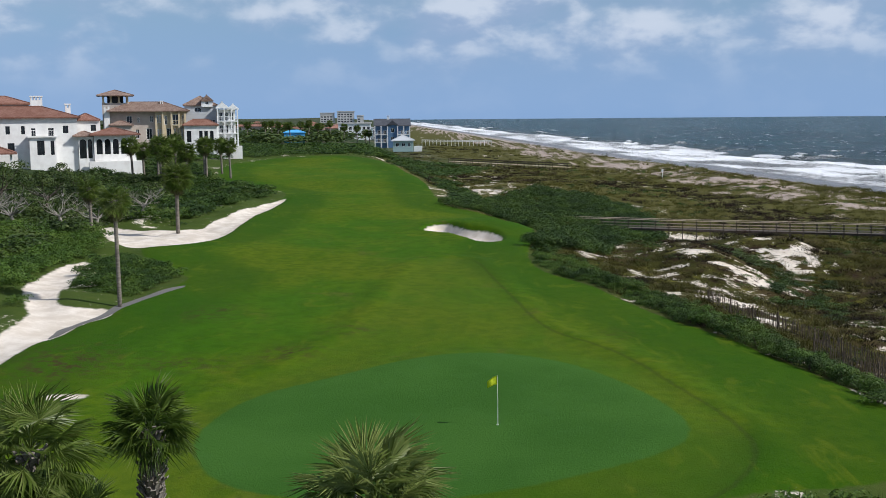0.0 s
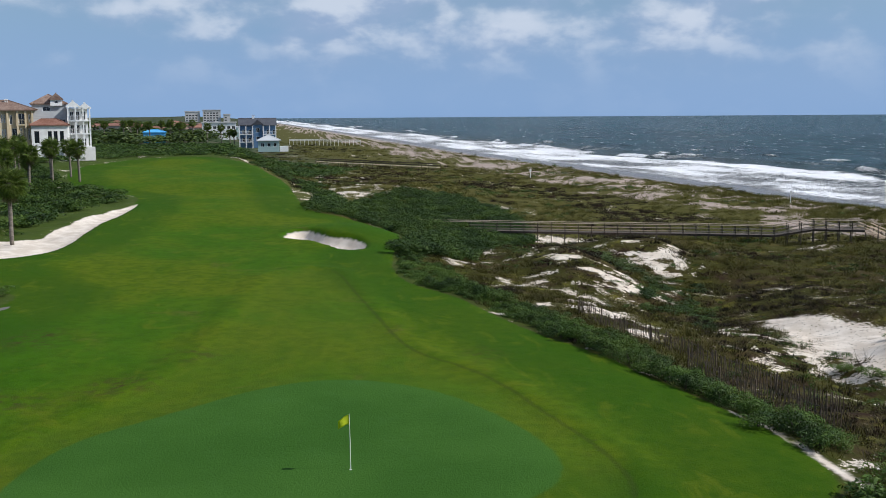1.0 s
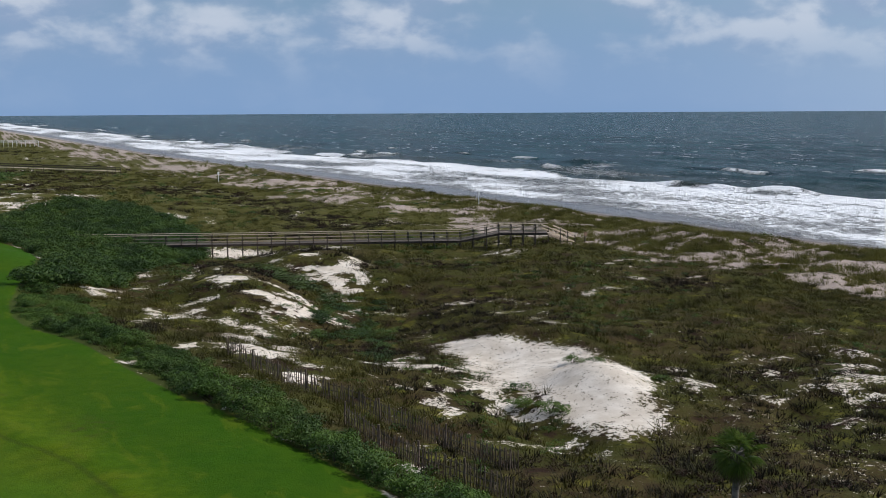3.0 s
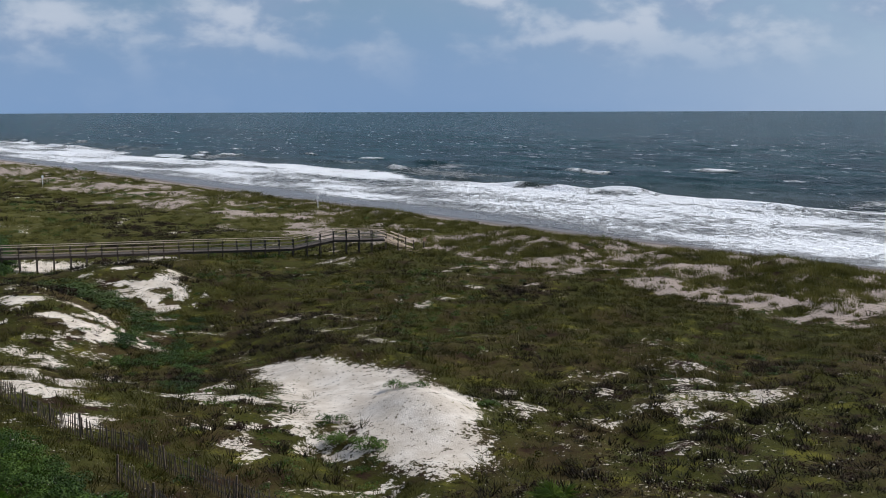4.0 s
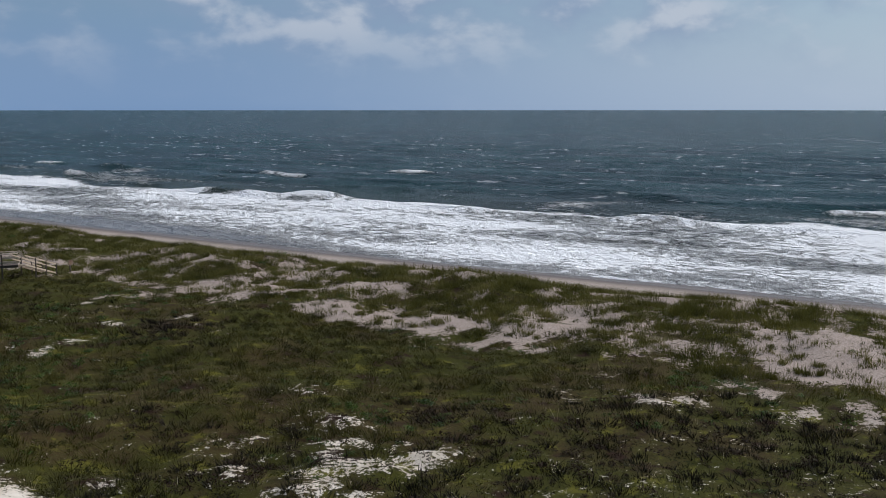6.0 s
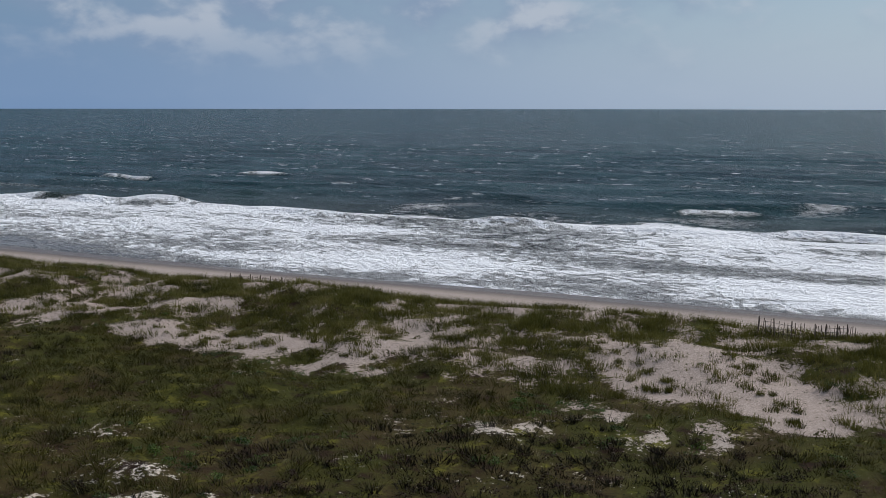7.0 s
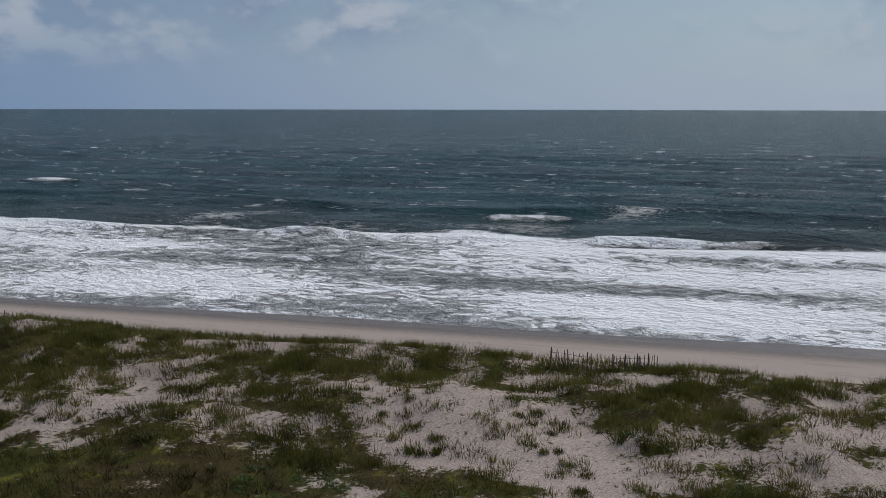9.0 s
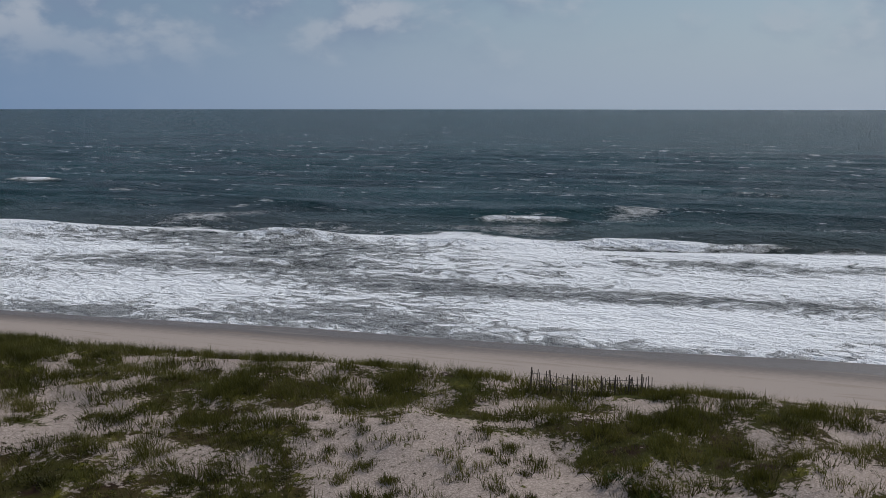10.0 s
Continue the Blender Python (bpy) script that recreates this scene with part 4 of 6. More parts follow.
def build_dune_grass():
    rs = np.random.RandomState(3)
    grass, brightened, brush = [], [], []
    for x0, x1, y0, y1, density, size in ((10, 62, 24, 100, 2.0, 1.0), (62, 118, 24, 100, 2.0, 1.0), (10, 112, 100, 180, 1.0, 1.35), (-10, 108, 180, 330, 0.3, 2.2), (-20, 100, 330, 620, 0.06, 3.6)):
        x, y = scatter(x0, x1, y0, y1, density, rs)
        u = shore(y) - x
        turf = inside(x, y, FAIRWAY)
        keep = (u > 17.5) & (turf < -0.8) & (u < 150) & (rs.rand(len(x)) < cover_at(x, y) * 0.97 + 0.004)
        x, y, u = x[keep], y[keep], u[keep]
        dark = rs.rand(len(x)) < is_dark(x, y)
        # the brightened copy takes over towards the north and the beach
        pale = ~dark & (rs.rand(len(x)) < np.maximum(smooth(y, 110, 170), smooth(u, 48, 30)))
        crest = smooth(u, 44, 24)
        tuft = smooth(fbm(x, y, 1.3, 2, 17), 0.42, 0.64)
        for group, pick, low in ((grass, ~dark & ~pale, 1.0), (brightened, pale, 1.0), (brush, dark, 0.75)):
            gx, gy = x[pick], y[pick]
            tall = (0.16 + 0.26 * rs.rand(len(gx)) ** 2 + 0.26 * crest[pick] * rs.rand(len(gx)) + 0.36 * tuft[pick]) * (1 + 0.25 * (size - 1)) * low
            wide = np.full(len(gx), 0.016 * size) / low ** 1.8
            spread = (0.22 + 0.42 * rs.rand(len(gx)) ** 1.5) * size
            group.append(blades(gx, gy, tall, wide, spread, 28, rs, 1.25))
    # thicker clumps on the crest by the beach
    x, y = scatter(82, 118, 20, 260, 0.20, rs)
    u = shore(y) - x
    keep = (u > 18) & (u < 46) & (inside(x, y, PINK) < -0.5) & (inside(x, y, STRIP) < -0.5)
    x, y = x[keep], y[keep]
    r = np.repeat(0.35 + 0.55 * rs.rand(len(x)), 22)
    cx = np.repeat(x, 22) + rs.randn(len(x) * 22) * r * 1.2
    cy = np.repeat(y, 22) + rs.randn(len(x) * 22) * r
    brightened.append(blades(cx, cy, 0.40 + 0.45 * r, np.full(len(cx), 0.020), np.full(len(cx), 0.26), 9, rs, 0.8))
    # stray tufts on the open sand
    for outline, count in ((PINK, 110), (STRIP, 150)):
        low, high = outline.min(0), outline.max(0)
        x, y = low[0] + rs.rand(count) * (high[0] - low[0]), low[1] + rs.rand(count) * (high[1] - low[1])
        keep = inside(x, y, outline) > 0.3
        x, y = x[keep], y[keep]
        r = np.repeat(0.15 + 0.5 * rs.rand(len(x)) ** 2, 14)
        cx, cy = np.repeat(x, 14) + rs.randn(len(x) * 14) * r, np.repeat(y, 14) + rs.randn(len(x) * 14) * r
        brightened.append(blades(cx, cy, 0.32 + 0.5 * r, np.full(len(cx), 0.018), np.full(len(cx), 0.2), 9, rs))
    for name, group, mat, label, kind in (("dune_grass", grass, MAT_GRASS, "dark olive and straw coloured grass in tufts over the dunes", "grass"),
                                          ("meadow_grass", brightened, MAT_GRASS_BRIGHT, "dune grass brightened to pale yellow-green, far off and behind the beach", "grass"),
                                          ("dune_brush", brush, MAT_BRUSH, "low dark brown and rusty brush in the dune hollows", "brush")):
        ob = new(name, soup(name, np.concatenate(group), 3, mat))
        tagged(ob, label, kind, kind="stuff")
    # a few pale seed stalks above the grass
    x, y = scatter(40, 100, 40, 110, 0.05, rs)
    keep = (shore(y) - x > 30) & (cover_at(x, y) > 0.5)
    x, y = x[keep], y[keep]
    ob = new("seed_stalks", soup("seed_stalks", blades(x, y, np.full(len(x), 0.75), np.full(len(x), 0.009), np.full(len(x), 0.1), 2, rs, 0.4), 3, MAT_STALK))
    tagged(ob, "thin straw-pale seed stalks rising above the dune grass", "grass", kind="stuff")


def leaf_cloud(rs, lobes, leaves, size, squash=0.75, hollow=0.55):
    """Leaf quads over a handful of uneven lobes; lobes: (x, y, z, radius)."""
    lobes = np.array(lobes, float)
    share = lobes[:, 3] ** 2
    pick = rs.choice(len(lobes), leaves, p=share / share.sum())
    d = rs.randn(leaves, 3)
    d /= np.linalg.norm(d, axis=1)[:, None]
    d[:, 2] = np.where(d[:, 2] < -0.35, -d[:, 2], d[:, 2])
    r = lobes[pick, 3] * (hollow + (1.06 - hollow) * rs.rand(leaves) ** 0.6)
    c = lobes[pick, :3] + d * r[:, None] * np.array((1, 1, squash))
    n = d + rs.randn(leaves, 3) * 0.55 + np.array((0, 0, 0.35))
    n /= np.linalg.norm(n, axis=1)[:, None]
    a = np.cross(n, rs.randn(leaves, 3))
    a /= np.linalg.norm(a, axis=1)[:, None]
    b = np.cross(n, a)
    s = size * (0.6 + 0.8 * rs.rand(leaves))[:, None]
    v = np.stack((c - a * s, c - b * s * 0.45, c + a * s, c + b * s * 0.45), 1)
    return v.reshape(-1, 3)


def lobes_for(rs, count, radius, wide, tall):
    out = [(0, 0, tall * 0.42, radius * 1.1)]
    for _ in range(count):
        a, r = rs.rand() * 6.283, wide * np.sqrt(rs.rand())
        out.append((np.cos(a) * r, np.sin(a) * r, tall * (0.25 + 0.5 * rs.rand()) * (1 - 0.35 * r / wide), radius * (0.5 + 0.5 * rs.rand())))
    return out


def shrub_clouds(seed, leaves, size, wide=0.75, tall=1.0):
    rs = np.random.RandomState(seed)
    v = leaf_cloud(rs, lobes_for(rs, 7, 0.42, wide, tall), leaves, size)
    v[:, 2] = np.maximum(v[:, 2], 0.0)
    return v


SHRUBS = [shrub_clouds(40 + k, 1100, 0.046) for k in range(5)]
SHRUBS_NEAR = [shrub_clouds(45 + k, 620, 0.056) for k in range(5)]
SHRUBS_MID = [shrub_clouds(50 + k, 240, 0.082) for k in range(5)]
SHRUBS_FAR = [shrub_clouds(60 + k, 110, 0.13) for k in range(5)]
SHRUB_MESHES = [[soup("leaves", v, 4, mat) for v in SHRUBS] for mat in (MAT_SHRUB, MAT_SHRUB_LIGHT)]
STEM_MESH = mesh_of("stems", tube(tube(tube(bmesh.new(), [(0, 0, -0.3), (0.05, 0.02, 0.3), (0.22, 0.1, 0.6)], [0.03, 0.025, 0.012], 5), [(0, 0, -0.3), (-0.1, 0.1, 0.35), (-0.25, 0.2, 0.6)], [0.03, 0.022, 0.01], 5), [(0.02, 0, -0.3), (0.05, -0.12, 0.3), (0.1, -0.3, 0.6)], [0.03, 0.022, 0.01], 5), MAT_BARK)


def plant_shrub(x, y, size, tall, rnd, bright, label, group):
    ob = thing("shrub", Matrix.Translation((x, y, height_at(x, y) - 0.08)) @ Matrix.Rotation(rnd.random() * 6.28, 4, "Z") @ Matrix.Diagonal((size, size, tall, 1)), label, "shrub", group)
    part("leaves", SHRUB_MESHES[1 if bright else 0][rnd.randrange(5)], None, ob)
    part("stem", STEM_MESH, None, ob)


def build_hedge():
    rnd = random.Random(11)
    line = [(20.9, 44), (19.6, 50), (18.2, 56), (16.4, 62.5), (15.0, 69), (13.4, 78), (9.2, 84)]
    for x, y, turn in along_line(line, 0.62):
        nx, ny = math.sin(turn), -math.cos(turn)
        for row in range(2):
            d = rnd.uniform(0.3, 1.1) + row * 0.95
            bright = rnd.random() < (0.62 if row and y < 60 else 0.22)
            size = rnd.uniform(0.75, 1.25)
            plant_shrub(x + nx * d + rnd.gauss(0, 0.15), y + ny * d + rnd.gauss(0, 0.2), size, size * rnd.uniform(0.75, 1.1), rnd, bright,
                        "bright yellow-green shrub in the hedge beside the turf" if bright else "dark green leafy shrub in the hedge beside the turf", "hedge shrubs")


def thicket(name, spots, mat, label, category="thicket", clumps=None):
    """Many shrubs grown into one mass; spots: x, y, size, height."""
    rs = np.random.RandomState(len(spots))
    clouds = []
    ground = land(np.array([p[0] for p in spots]), np.array([p[1] for p in spots]))
    for (x, y, size, tall), base in zip(spots, ground):
        v = (clumps or SHRUBS_MID)[rs.randint(5)]
        a = rs.rand() * 6.283
        c, s = np.cos(a) * size, np.sin(a) * size
        clouds.append(np.stack((v[:, 0] * c - v[:, 1] * s + x, v[:, 0] * s + v[:, 1] * c + y, v[:, 2] * tall + base - 0.15), -1))
    ob = new(name, soup(name, np.concatenate(clouds), 4, mat))
    return tagged(ob, label, category, kind="stuff")


def spots_in(outline, gap, low, high, rnd, keep=None, flat=0.85):
    """Shrub places that fill an outline."""
    o = rounded(outline, 1)
    rs = np.random.RandomState(rnd.randrange(10 ** 6))
    (x0, y0), (x1, y1) = o.min(0), o.max(0)
    x, y = scatter(x0, x1, y0, y1, 1 / gap ** 2, rs)
    ok = inside(x, y, o) > 0
    if keep is not None:
        ok &= keep(x, y)
    x, y = x[ok], y[ok]
    s = rs.uniform(low, high, len(x))
    return list(zip(x, y, s, s * rs.uniform(flat * 0.75, flat * 1.15, len(x))))


def off_turf(gap):
    return lambda x, y: np.maximum.reduce([inside(x, y, o) for o in (FAIRWAY, TRACK, TRACK_FAR, CART)]) < -gap


def build_thickets():
    rnd = random.Random(5)
    near = spots_in([(-0.6, 143.4), (5.3, 166.2), (14.7, 189.4), (26.2, 207.9), (32.2, 192.5), (32.9, 156.4), (26.7, 127.2), (23.3, 128.4), (16.3, 105.1), (12.1, 98.6), (8.8, 98.0), (8.5, 106.1), (8.3, 114.7), (4.9, 137.1)], 1.15, 1.0, 2.1, rnd, off_turf(0.6), 0.85)
    thicket("thicket", near, MAT_SHRUB, "dense dark green thicket along the edge of the turf", clumps=SHRUBS_NEAR)
    herbs = spots_in([(7.8, 91.5), (9.7, 97.9), (12.5, 98.3), (13.8, 86.9), (14.5, 76.0), (15.1, 71.7), (13.9, 72.5), (11.9, 78.5), (9.0, 82.9)], 0.6, 0.5, 0.9, rnd, off_turf(0.6), 0.8)
    thicket("thicket", herbs, MAT_SHRUB_LIGHT, "bright green low herbs behind the hedge", clumps=SHRUBS_NEAR)
    far = spots_in([(4, 140), (2, 150), (1, 180), (-4, 226), (-14, 258), (-10, 262), (0, 228), (6, 186), (8, 150)], 1.7, 1.4, 2.4, rnd, off_turf(0.5), 0.6)
    thicket("thicket", far, MAT_SHRUB, "low green thicket bordering the far turf")
    patch = spots_in([(26, 126), (34, 122), (36, 108), (33, 104), (30, 112), (27, 120)], 1.6, 1.3, 2.0, rnd, flat=0.5)
    thicket("thicket", patch, MAT_TREE, "dark shrubs in the hollow beside the boardwalk")
    hollow = spots_in([(33.1, 105.9), (41.9, 111.1), (38.3, 96.1), (30.0, 77.9), (26.7, 78.0), (29.2, 93.5)], 1.5, 0.7, 1.3, rnd, flat=0.6)
    thicket("thicket", hollow, MAT_SHRUB, "low dark green shrubs in the dune hollow", clumps=SHRUBS_NEAR)
    knob = spots_in([(16, 36), (21, 40), (25, 45), (28, 44), (28, 34), (16, 30)], 1.2, 0.8, 1.4, rnd, off_turf(0.3), 0.7) + spots_in([(5, 30), (9, 34), (16, 36), (20, 33), (14, 24), (6, 22)], 1.2, 0.8, 1.3, rnd, off_turf(0.3), 0.8)
    thicket("thicket", knob, MAT_SHRUB_LIGHT, "bright green shrubs at the foot of the turf")
    # wooded bank beside the houses
    bank = spots_in([(-33, 70), (-30, 58), (-60, 50), (-80, 80), (-80, 172), (-52, 176), (-40, 170), (-36, 118), (-34, 96)], 2.3, 1.8, 3.1, rnd, off_turf(1.6), 0.62)
    thicket("woodland", bank, MAT_TREE, "dense dark green scrub wood on the bank below the houses", "woodland")
    sunny = spots_in([(-32, 66), (-30, 78), (-34, 96), (-46, 104), (-50, 84), (-44, 64)], 1.9, 1.4, 2.2, rnd, off_turf(0.7), 0.8)
    thicket("thicket", sunny, MAT_SHRUB_LIGHT, "sunlit yellow-green scrub beside the sandy track", clumps=SHRUBS_NEAR)
    brow = spots_in([(-25.1, 59.5), (-25.1, 63.1), (-28.7, 72.6), (-30.0, 81.6), (-31.3, 93.6), (-31.2, 103.2), (-37.8, 115.4), (-43.6, 113.6), (-44.9, 107.8)], 1.3, 1.1, 1.9, rnd, off_turf(0.5), 0.85)
    thicket("thicket", brow, MAT_SHRUB_LIGHT, "leafy yellow-green scrub crowding the sandy track", clumps=SHRUBS_NEAR)
    island = spots_in([(-21.8, 72), (-24.5, 71), (-27, 80), (-29, 91), (-26.5, 94), (-21.5, 84), (-19.8, 81)], 1.05, 1.0, 1.7, rnd, off_turf(0.35), 0.75)
    thicket("thicket", island, MAT_SHRUB, "rounded green shrubs between sandy track and turf", clumps=SHRUBS_NEAR)
    ridge = spots_in([(-37, 120), (-28, 115.5), (-26.5, 130), (-24.2, 158), (-29, 166), (-38, 176), (-48, 215), (-60, 220), (-60, 170), (-46, 140)], 1.9, 1.2, 2.4, rnd, off_turf(0.8), 0.7)
    thicket("thicket", ridge, MAT_SHRUB, "green scrub rising behind the sandy track")
    end = spots_in([(-56, 222), (-46, 256), (-28, 275), (-12, 264), (10, 270), (14, 330), (-30, 360), (-70, 330), (-75, 250)], 3.3, 2.0, 3.7, rnd, off_turf(1.0), 0.55)
    thicket("woodland", end, MAT_SHRUB, "green scrub hills beyond the end of the turf", "woodland")
    town = spots_in([(-420, 300), (-60, 330), (-30, 420), (-60, 900), (-420, 900)], 13, 6, 10, rnd, flat=0.5)
    thicket("woodland", town, MAT_TREE, "dark green coastal wood among the distant houses", "woodland", SHRUBS_FAR)
    back = spots_in([(-200, 170), (-84, 190), (-60, 270), (-60, 330), (-220, 330)], 5.0, 4, 6.5, rnd, lambda x, y: ~((x > -84) & (x < -44) & (y > 178) & (y < 275)), 0.7)
    thicket("woodland", back, MAT_TREE, "dark green wood behind the large houses", "woodland", SHRUBS_FAR)


# ---- palms ----
def frond_mesh(name, mat, seed, reach_m, droop, fingers=38):
    """A fan leaf on its stalk, along +x."""
    rnd = random.Random(seed)
    bm = bmesh.new()
    hub = Vector((reach_m * 0.46, 0, 0.05 - droop * 0.12))
    tube(bm, [(0, 0, 0), (reach_m * 0.25, 0, 0.06), hub], [0.022, 0.016, 0.010], 4)
    for k in range(fingers):
        a = math.radians(-118 + 236 * k / (fingers - 1) + rnd.gauss(0, 2))
        length = reach_m * 0.62 * (0.72 + 0.28 * math.cos(a * 0.6)) * rnd.uniform(0.9, 1.06)
        way = Vector((math.cos(a), math.sin(a), 0.10 * math.cos(a * 2)))
        side = Vector((-math.sin(a), math.cos(a), 0)) * reach_m * 0.015
        mid = hub + way * length * 0.55 + Vector((0, 0, 0.05 - droop * 0.10))
        tip = hub + way * length + Vector((0, 0, -droop * rnd.uniform(0.25, 0.75) * length))
        a0, m0, m1, t0 = bm.verts.new(hub), bm.verts.new(mid - side), bm.verts.new(mid + side), bm.verts.new(tip)
        c = bm.verts.new(mid + Vector((0, 0, -0.025)))
        for f in ((a0, m0, c), (a0, c, m1), (m0, t0, c), (c, t0, m1)):
            bm.faces.new(f)
    return mesh_of(name, bm, mat)


FRONDS = [frond_mesh("frond", MAT_FROND, 60 + k, 1.25, 0.5 + 0.25 * k) for k in range(3)]
DRY_FRONDS = [frond_mesh("dry_frond", MAT_DRY, 70, 1.05, 1.3, 18)]
BOOT_MESH = mesh_of("boot", beam(bmesh.new(), (0.0, 0, 0), (0.13, 0, 0.20), 0.10, 0.03), MAT_BOOT)


def make_palm(x, y, tall, seed, label, leaves=34, dry=5, scale=1.0, thick=0.17, boots=1.2, bend=0.25, low=42):
    """A cabbage palm: trunk, leaf boots under the crown, fan fronds."""
    rnd = random.Random(seed)
    palm = thing("palm_tree", pose(x, y, height_at(x, y), 0, 0, rnd.uniform(0, 360)), label, "palm", "palms")
    bx, by = rnd.uniform(-bend, bend), rnd.uniform(-bend, bend)
    count = 9
    pts = [(bx * (k / count) ** 2, by * (k / count) ** 2, -0.3 + (tall + 0.3) * k / count) for k in range(count + 1)]
    part("trunk", tube(bmesh.new(), pts, [thick * (1.12 - 0.2 * k / count + rnd.uniform(-0.03, 0.03)) for k in range(count + 1)], 10), MAT_TRUNK, palm, "grey-brown ringed trunk", smooth_faces=True)
    top = Vector((bx, by, tall))
    rows = int(boots / 0.11)
    for r in range(rows):
        for s in range(6):
            h = tall - 0.12 - r * 0.11
            k = (h / tall) ** 2
            turn = s * 60 + r * 32 + rnd.uniform(-10, 10)
            part("boot", BOOT_MESH, None, palm, at=pose(bx * k, by * k, h, 0, 0, turn) @ pose(thick * 0.85, 0, 0, 0, rnd.uniform(-12, 16), 0))
    for k in range(leaves):
        s = (k + 0.5) / leaves
        lift = 72 - (72 + low) * s ** 0.75
        size = scale * rnd.uniform(0.88, 1.1)
        m = Matrix.Translation(top + Vector((0, 0, -0.15 * s))) @ pose(0, 0, 0, 0, 0, k * 137.5 + rnd.uniform(-12, 12)) @ pose(0, 0, 0, rnd.uniform(-30, 30), -lift, 0) @ Matrix.Diagonal((size, size, size, 1))
        part("frond", FRONDS[0 if s < 0.35 else 1 if s < 0.7 else 2], None, palm, at=m)
    for k in range(dry):
        m = Matrix.Translation(top + Vector((0, 0, -0.3))) @ pose(0, 0, 0, 0, 0, k * 360 / max(dry, 1) + rnd.uniform(-25, 25)) @ pose(0, 0, 0, 0, rnd.uniform(52, 74), 0) @ Matrix.Diagonal((scale, scale, scale, 1))
        part("dry_frond", DRY_FRONDS[0], None, palm, at=m)
    return palm


def build_palms():
    def stand(x, y, crown_z, *rest, **more):
        return make_palm(x, y, crown_z - height_at(x, y), *rest, **more)
    stand(-5.6, 19.8, 13.35, 21, "cabbage palm with neat green crown and shaggy boots", 30, 0, 0.82, 0.17, 2.4, 0.1, 14)
    stand(-0.95, 15.5, 13.5, 22, "cabbage palm with a wide windswept crown of dark green fans", 38, 2, 1.05, 0.18, 1.4, 0.1, 24)
    stand(-7.4, 18.2, 13.45, 23, "cabbage palm with a thick dark green crown", 32, 8, 1.05, 0.18, 1.4, 0.1)
    stand(-5.95, 17.2, 12.55, 24, "small cabbage palm with drooping fans", 24, 6, 0.72, 0.15, 0.8, 0.1)
    stand(-3.25, 16.4, 12.05, 25, "young cabbage palm with pale green fans", 20, 3, 0.75, 0.14, 0.8, 0.1)
    stand(-21.0, 68.6, 14.0, 26, "tall slender cabbage palm with small crown by cart path", 34, 14, 1.0, 0.135, 0.8, 0.15)
    stand(-27.0, 109, 13.3, 27, "tall cabbage palm with a dense dark crown on the sandy track", 46, 26, 1.45, 0.19, 1.0, 0.15)
    stand(-34.6, 105, 12.4, 28, "slender cabbage palm with a sparse crown in the scrub", 30, 18, 1.1, 0.15, 0.8, 0.15)
    stand(31.4, 44.3, 7.7, 29, "short cabbage palm with a ragged crown among dune brush", 22, 14, 0.85, 0.13, 0.6, 0.1)
    stand(22.0, 36.0, 7.0, 30, "low cabbage palm at the corner of the turf", 24, 6, 0.9, 0.14, 0.5, 0.1)
    base = make_palm(-46, 184, 6.2, 31, "tall cabbage palm among dark scrub near the houses", 34, 16, 1.35, 0.18, 0.6, 0.3)
    rnd = random.Random(8)
    for px, py in ((-49, 170), (-46.5, 176), (-44.5, 170), (-42.5, 178), (-43, 166), (-40, 168), (-41, 186), (-47, 190), (-38.5, 176), (-40, 196), (-50.5, 182), (-36.5, 186)):
        copy_thing(base, pose(px, py, height_at(px, py) - rnd.uniform(0, 2.0), 0, 0, rnd.uniform(0, 360)))
    for k in range(16):
        px, py = rnd.uniform(-75, -25), rnd.uniform(380, 480)
        copy_thing(base, pose(px, py, height_at(px, py) + rnd.uniform(-0.5, 1), 0, 0, rnd.uniform(0, 360)))


def build_oak(x, y, tall, seed, label, bare):
    """A wind-bent live oak with several limbs; bare ones show pale twigs."""
    rs = np.random.RandomState(seed)
    oak = thing("live_oak", pose(x, y, height_at(x, y), 0, 0, rs.rand() * 360), label, "tree", "live oaks")
    part("trunk", tube(bmesh.new(), [(0, 0, -0.4), (0.1, 0.05, tall * 0.2), (0.35, 0.1, tall * 0.4)], [0.28, 0.2, 0.16], 8), MAT_BARE if bare else MAT_BARK, oak)
    lobes = []
    for k in range(9 if bare else 6):
        a = k * 2.4 + rs.rand()
        r = tall * (0.45 + 0.35 * rs.rand())
        p0 = Vector((0.3, 0.1, tall * 0.34))
        p2 = Vector((math.cos(a) * r, math.sin(a) * r, tall * (0.55 + 0.4 * rs.rand())))
        p1 = p0.lerp(p2, 0.5) + Vector((rs.randn() * 0.3, rs.randn() * 0.3, -0.25 * rs.rand() * tall * 0.4))
        bm = tube(bmesh.new(), [p0, p1, p2], [0.08, 0.045, 0.018], 6)
        twigs = []
        if bare:
            for _ in range(6):
                q = p1.lerp(p2, rs.rand())
                e = q + Vector((rs.randn() * 0.8, rs.randn() * 0.8, 0.3 + rs.rand() * 0.9))
                twigs.append(tube(bmesh.new(), [q, q.lerp(e, 0.5) + Vector((rs.randn() * 0.15, rs.randn() * 0.15, 0)), e], [0.03, 0.02, 0.010], 4))
        limb = part("limb", bm, MAT_BARE if bare else MAT_BARK, oak)
        for twig in twigs:
            part("twig", twig, MAT_BARE, limb)
        lobes.append((p2.x, p2.y, p2.z, tall * (0.10 if bare else 0.26)))
    v = leaf_cloud(rs, lobes + [(0, 0, tall * 0.75, tall * (0.12 if bare else 0.3))], 260 if bare else 1500, 0.15, 0.7, 0.4)
    part("crown", soup("crown", v, 4, MAT_TREE), None, oak, "sparse leaves" if bare else "dense dark green leaves")


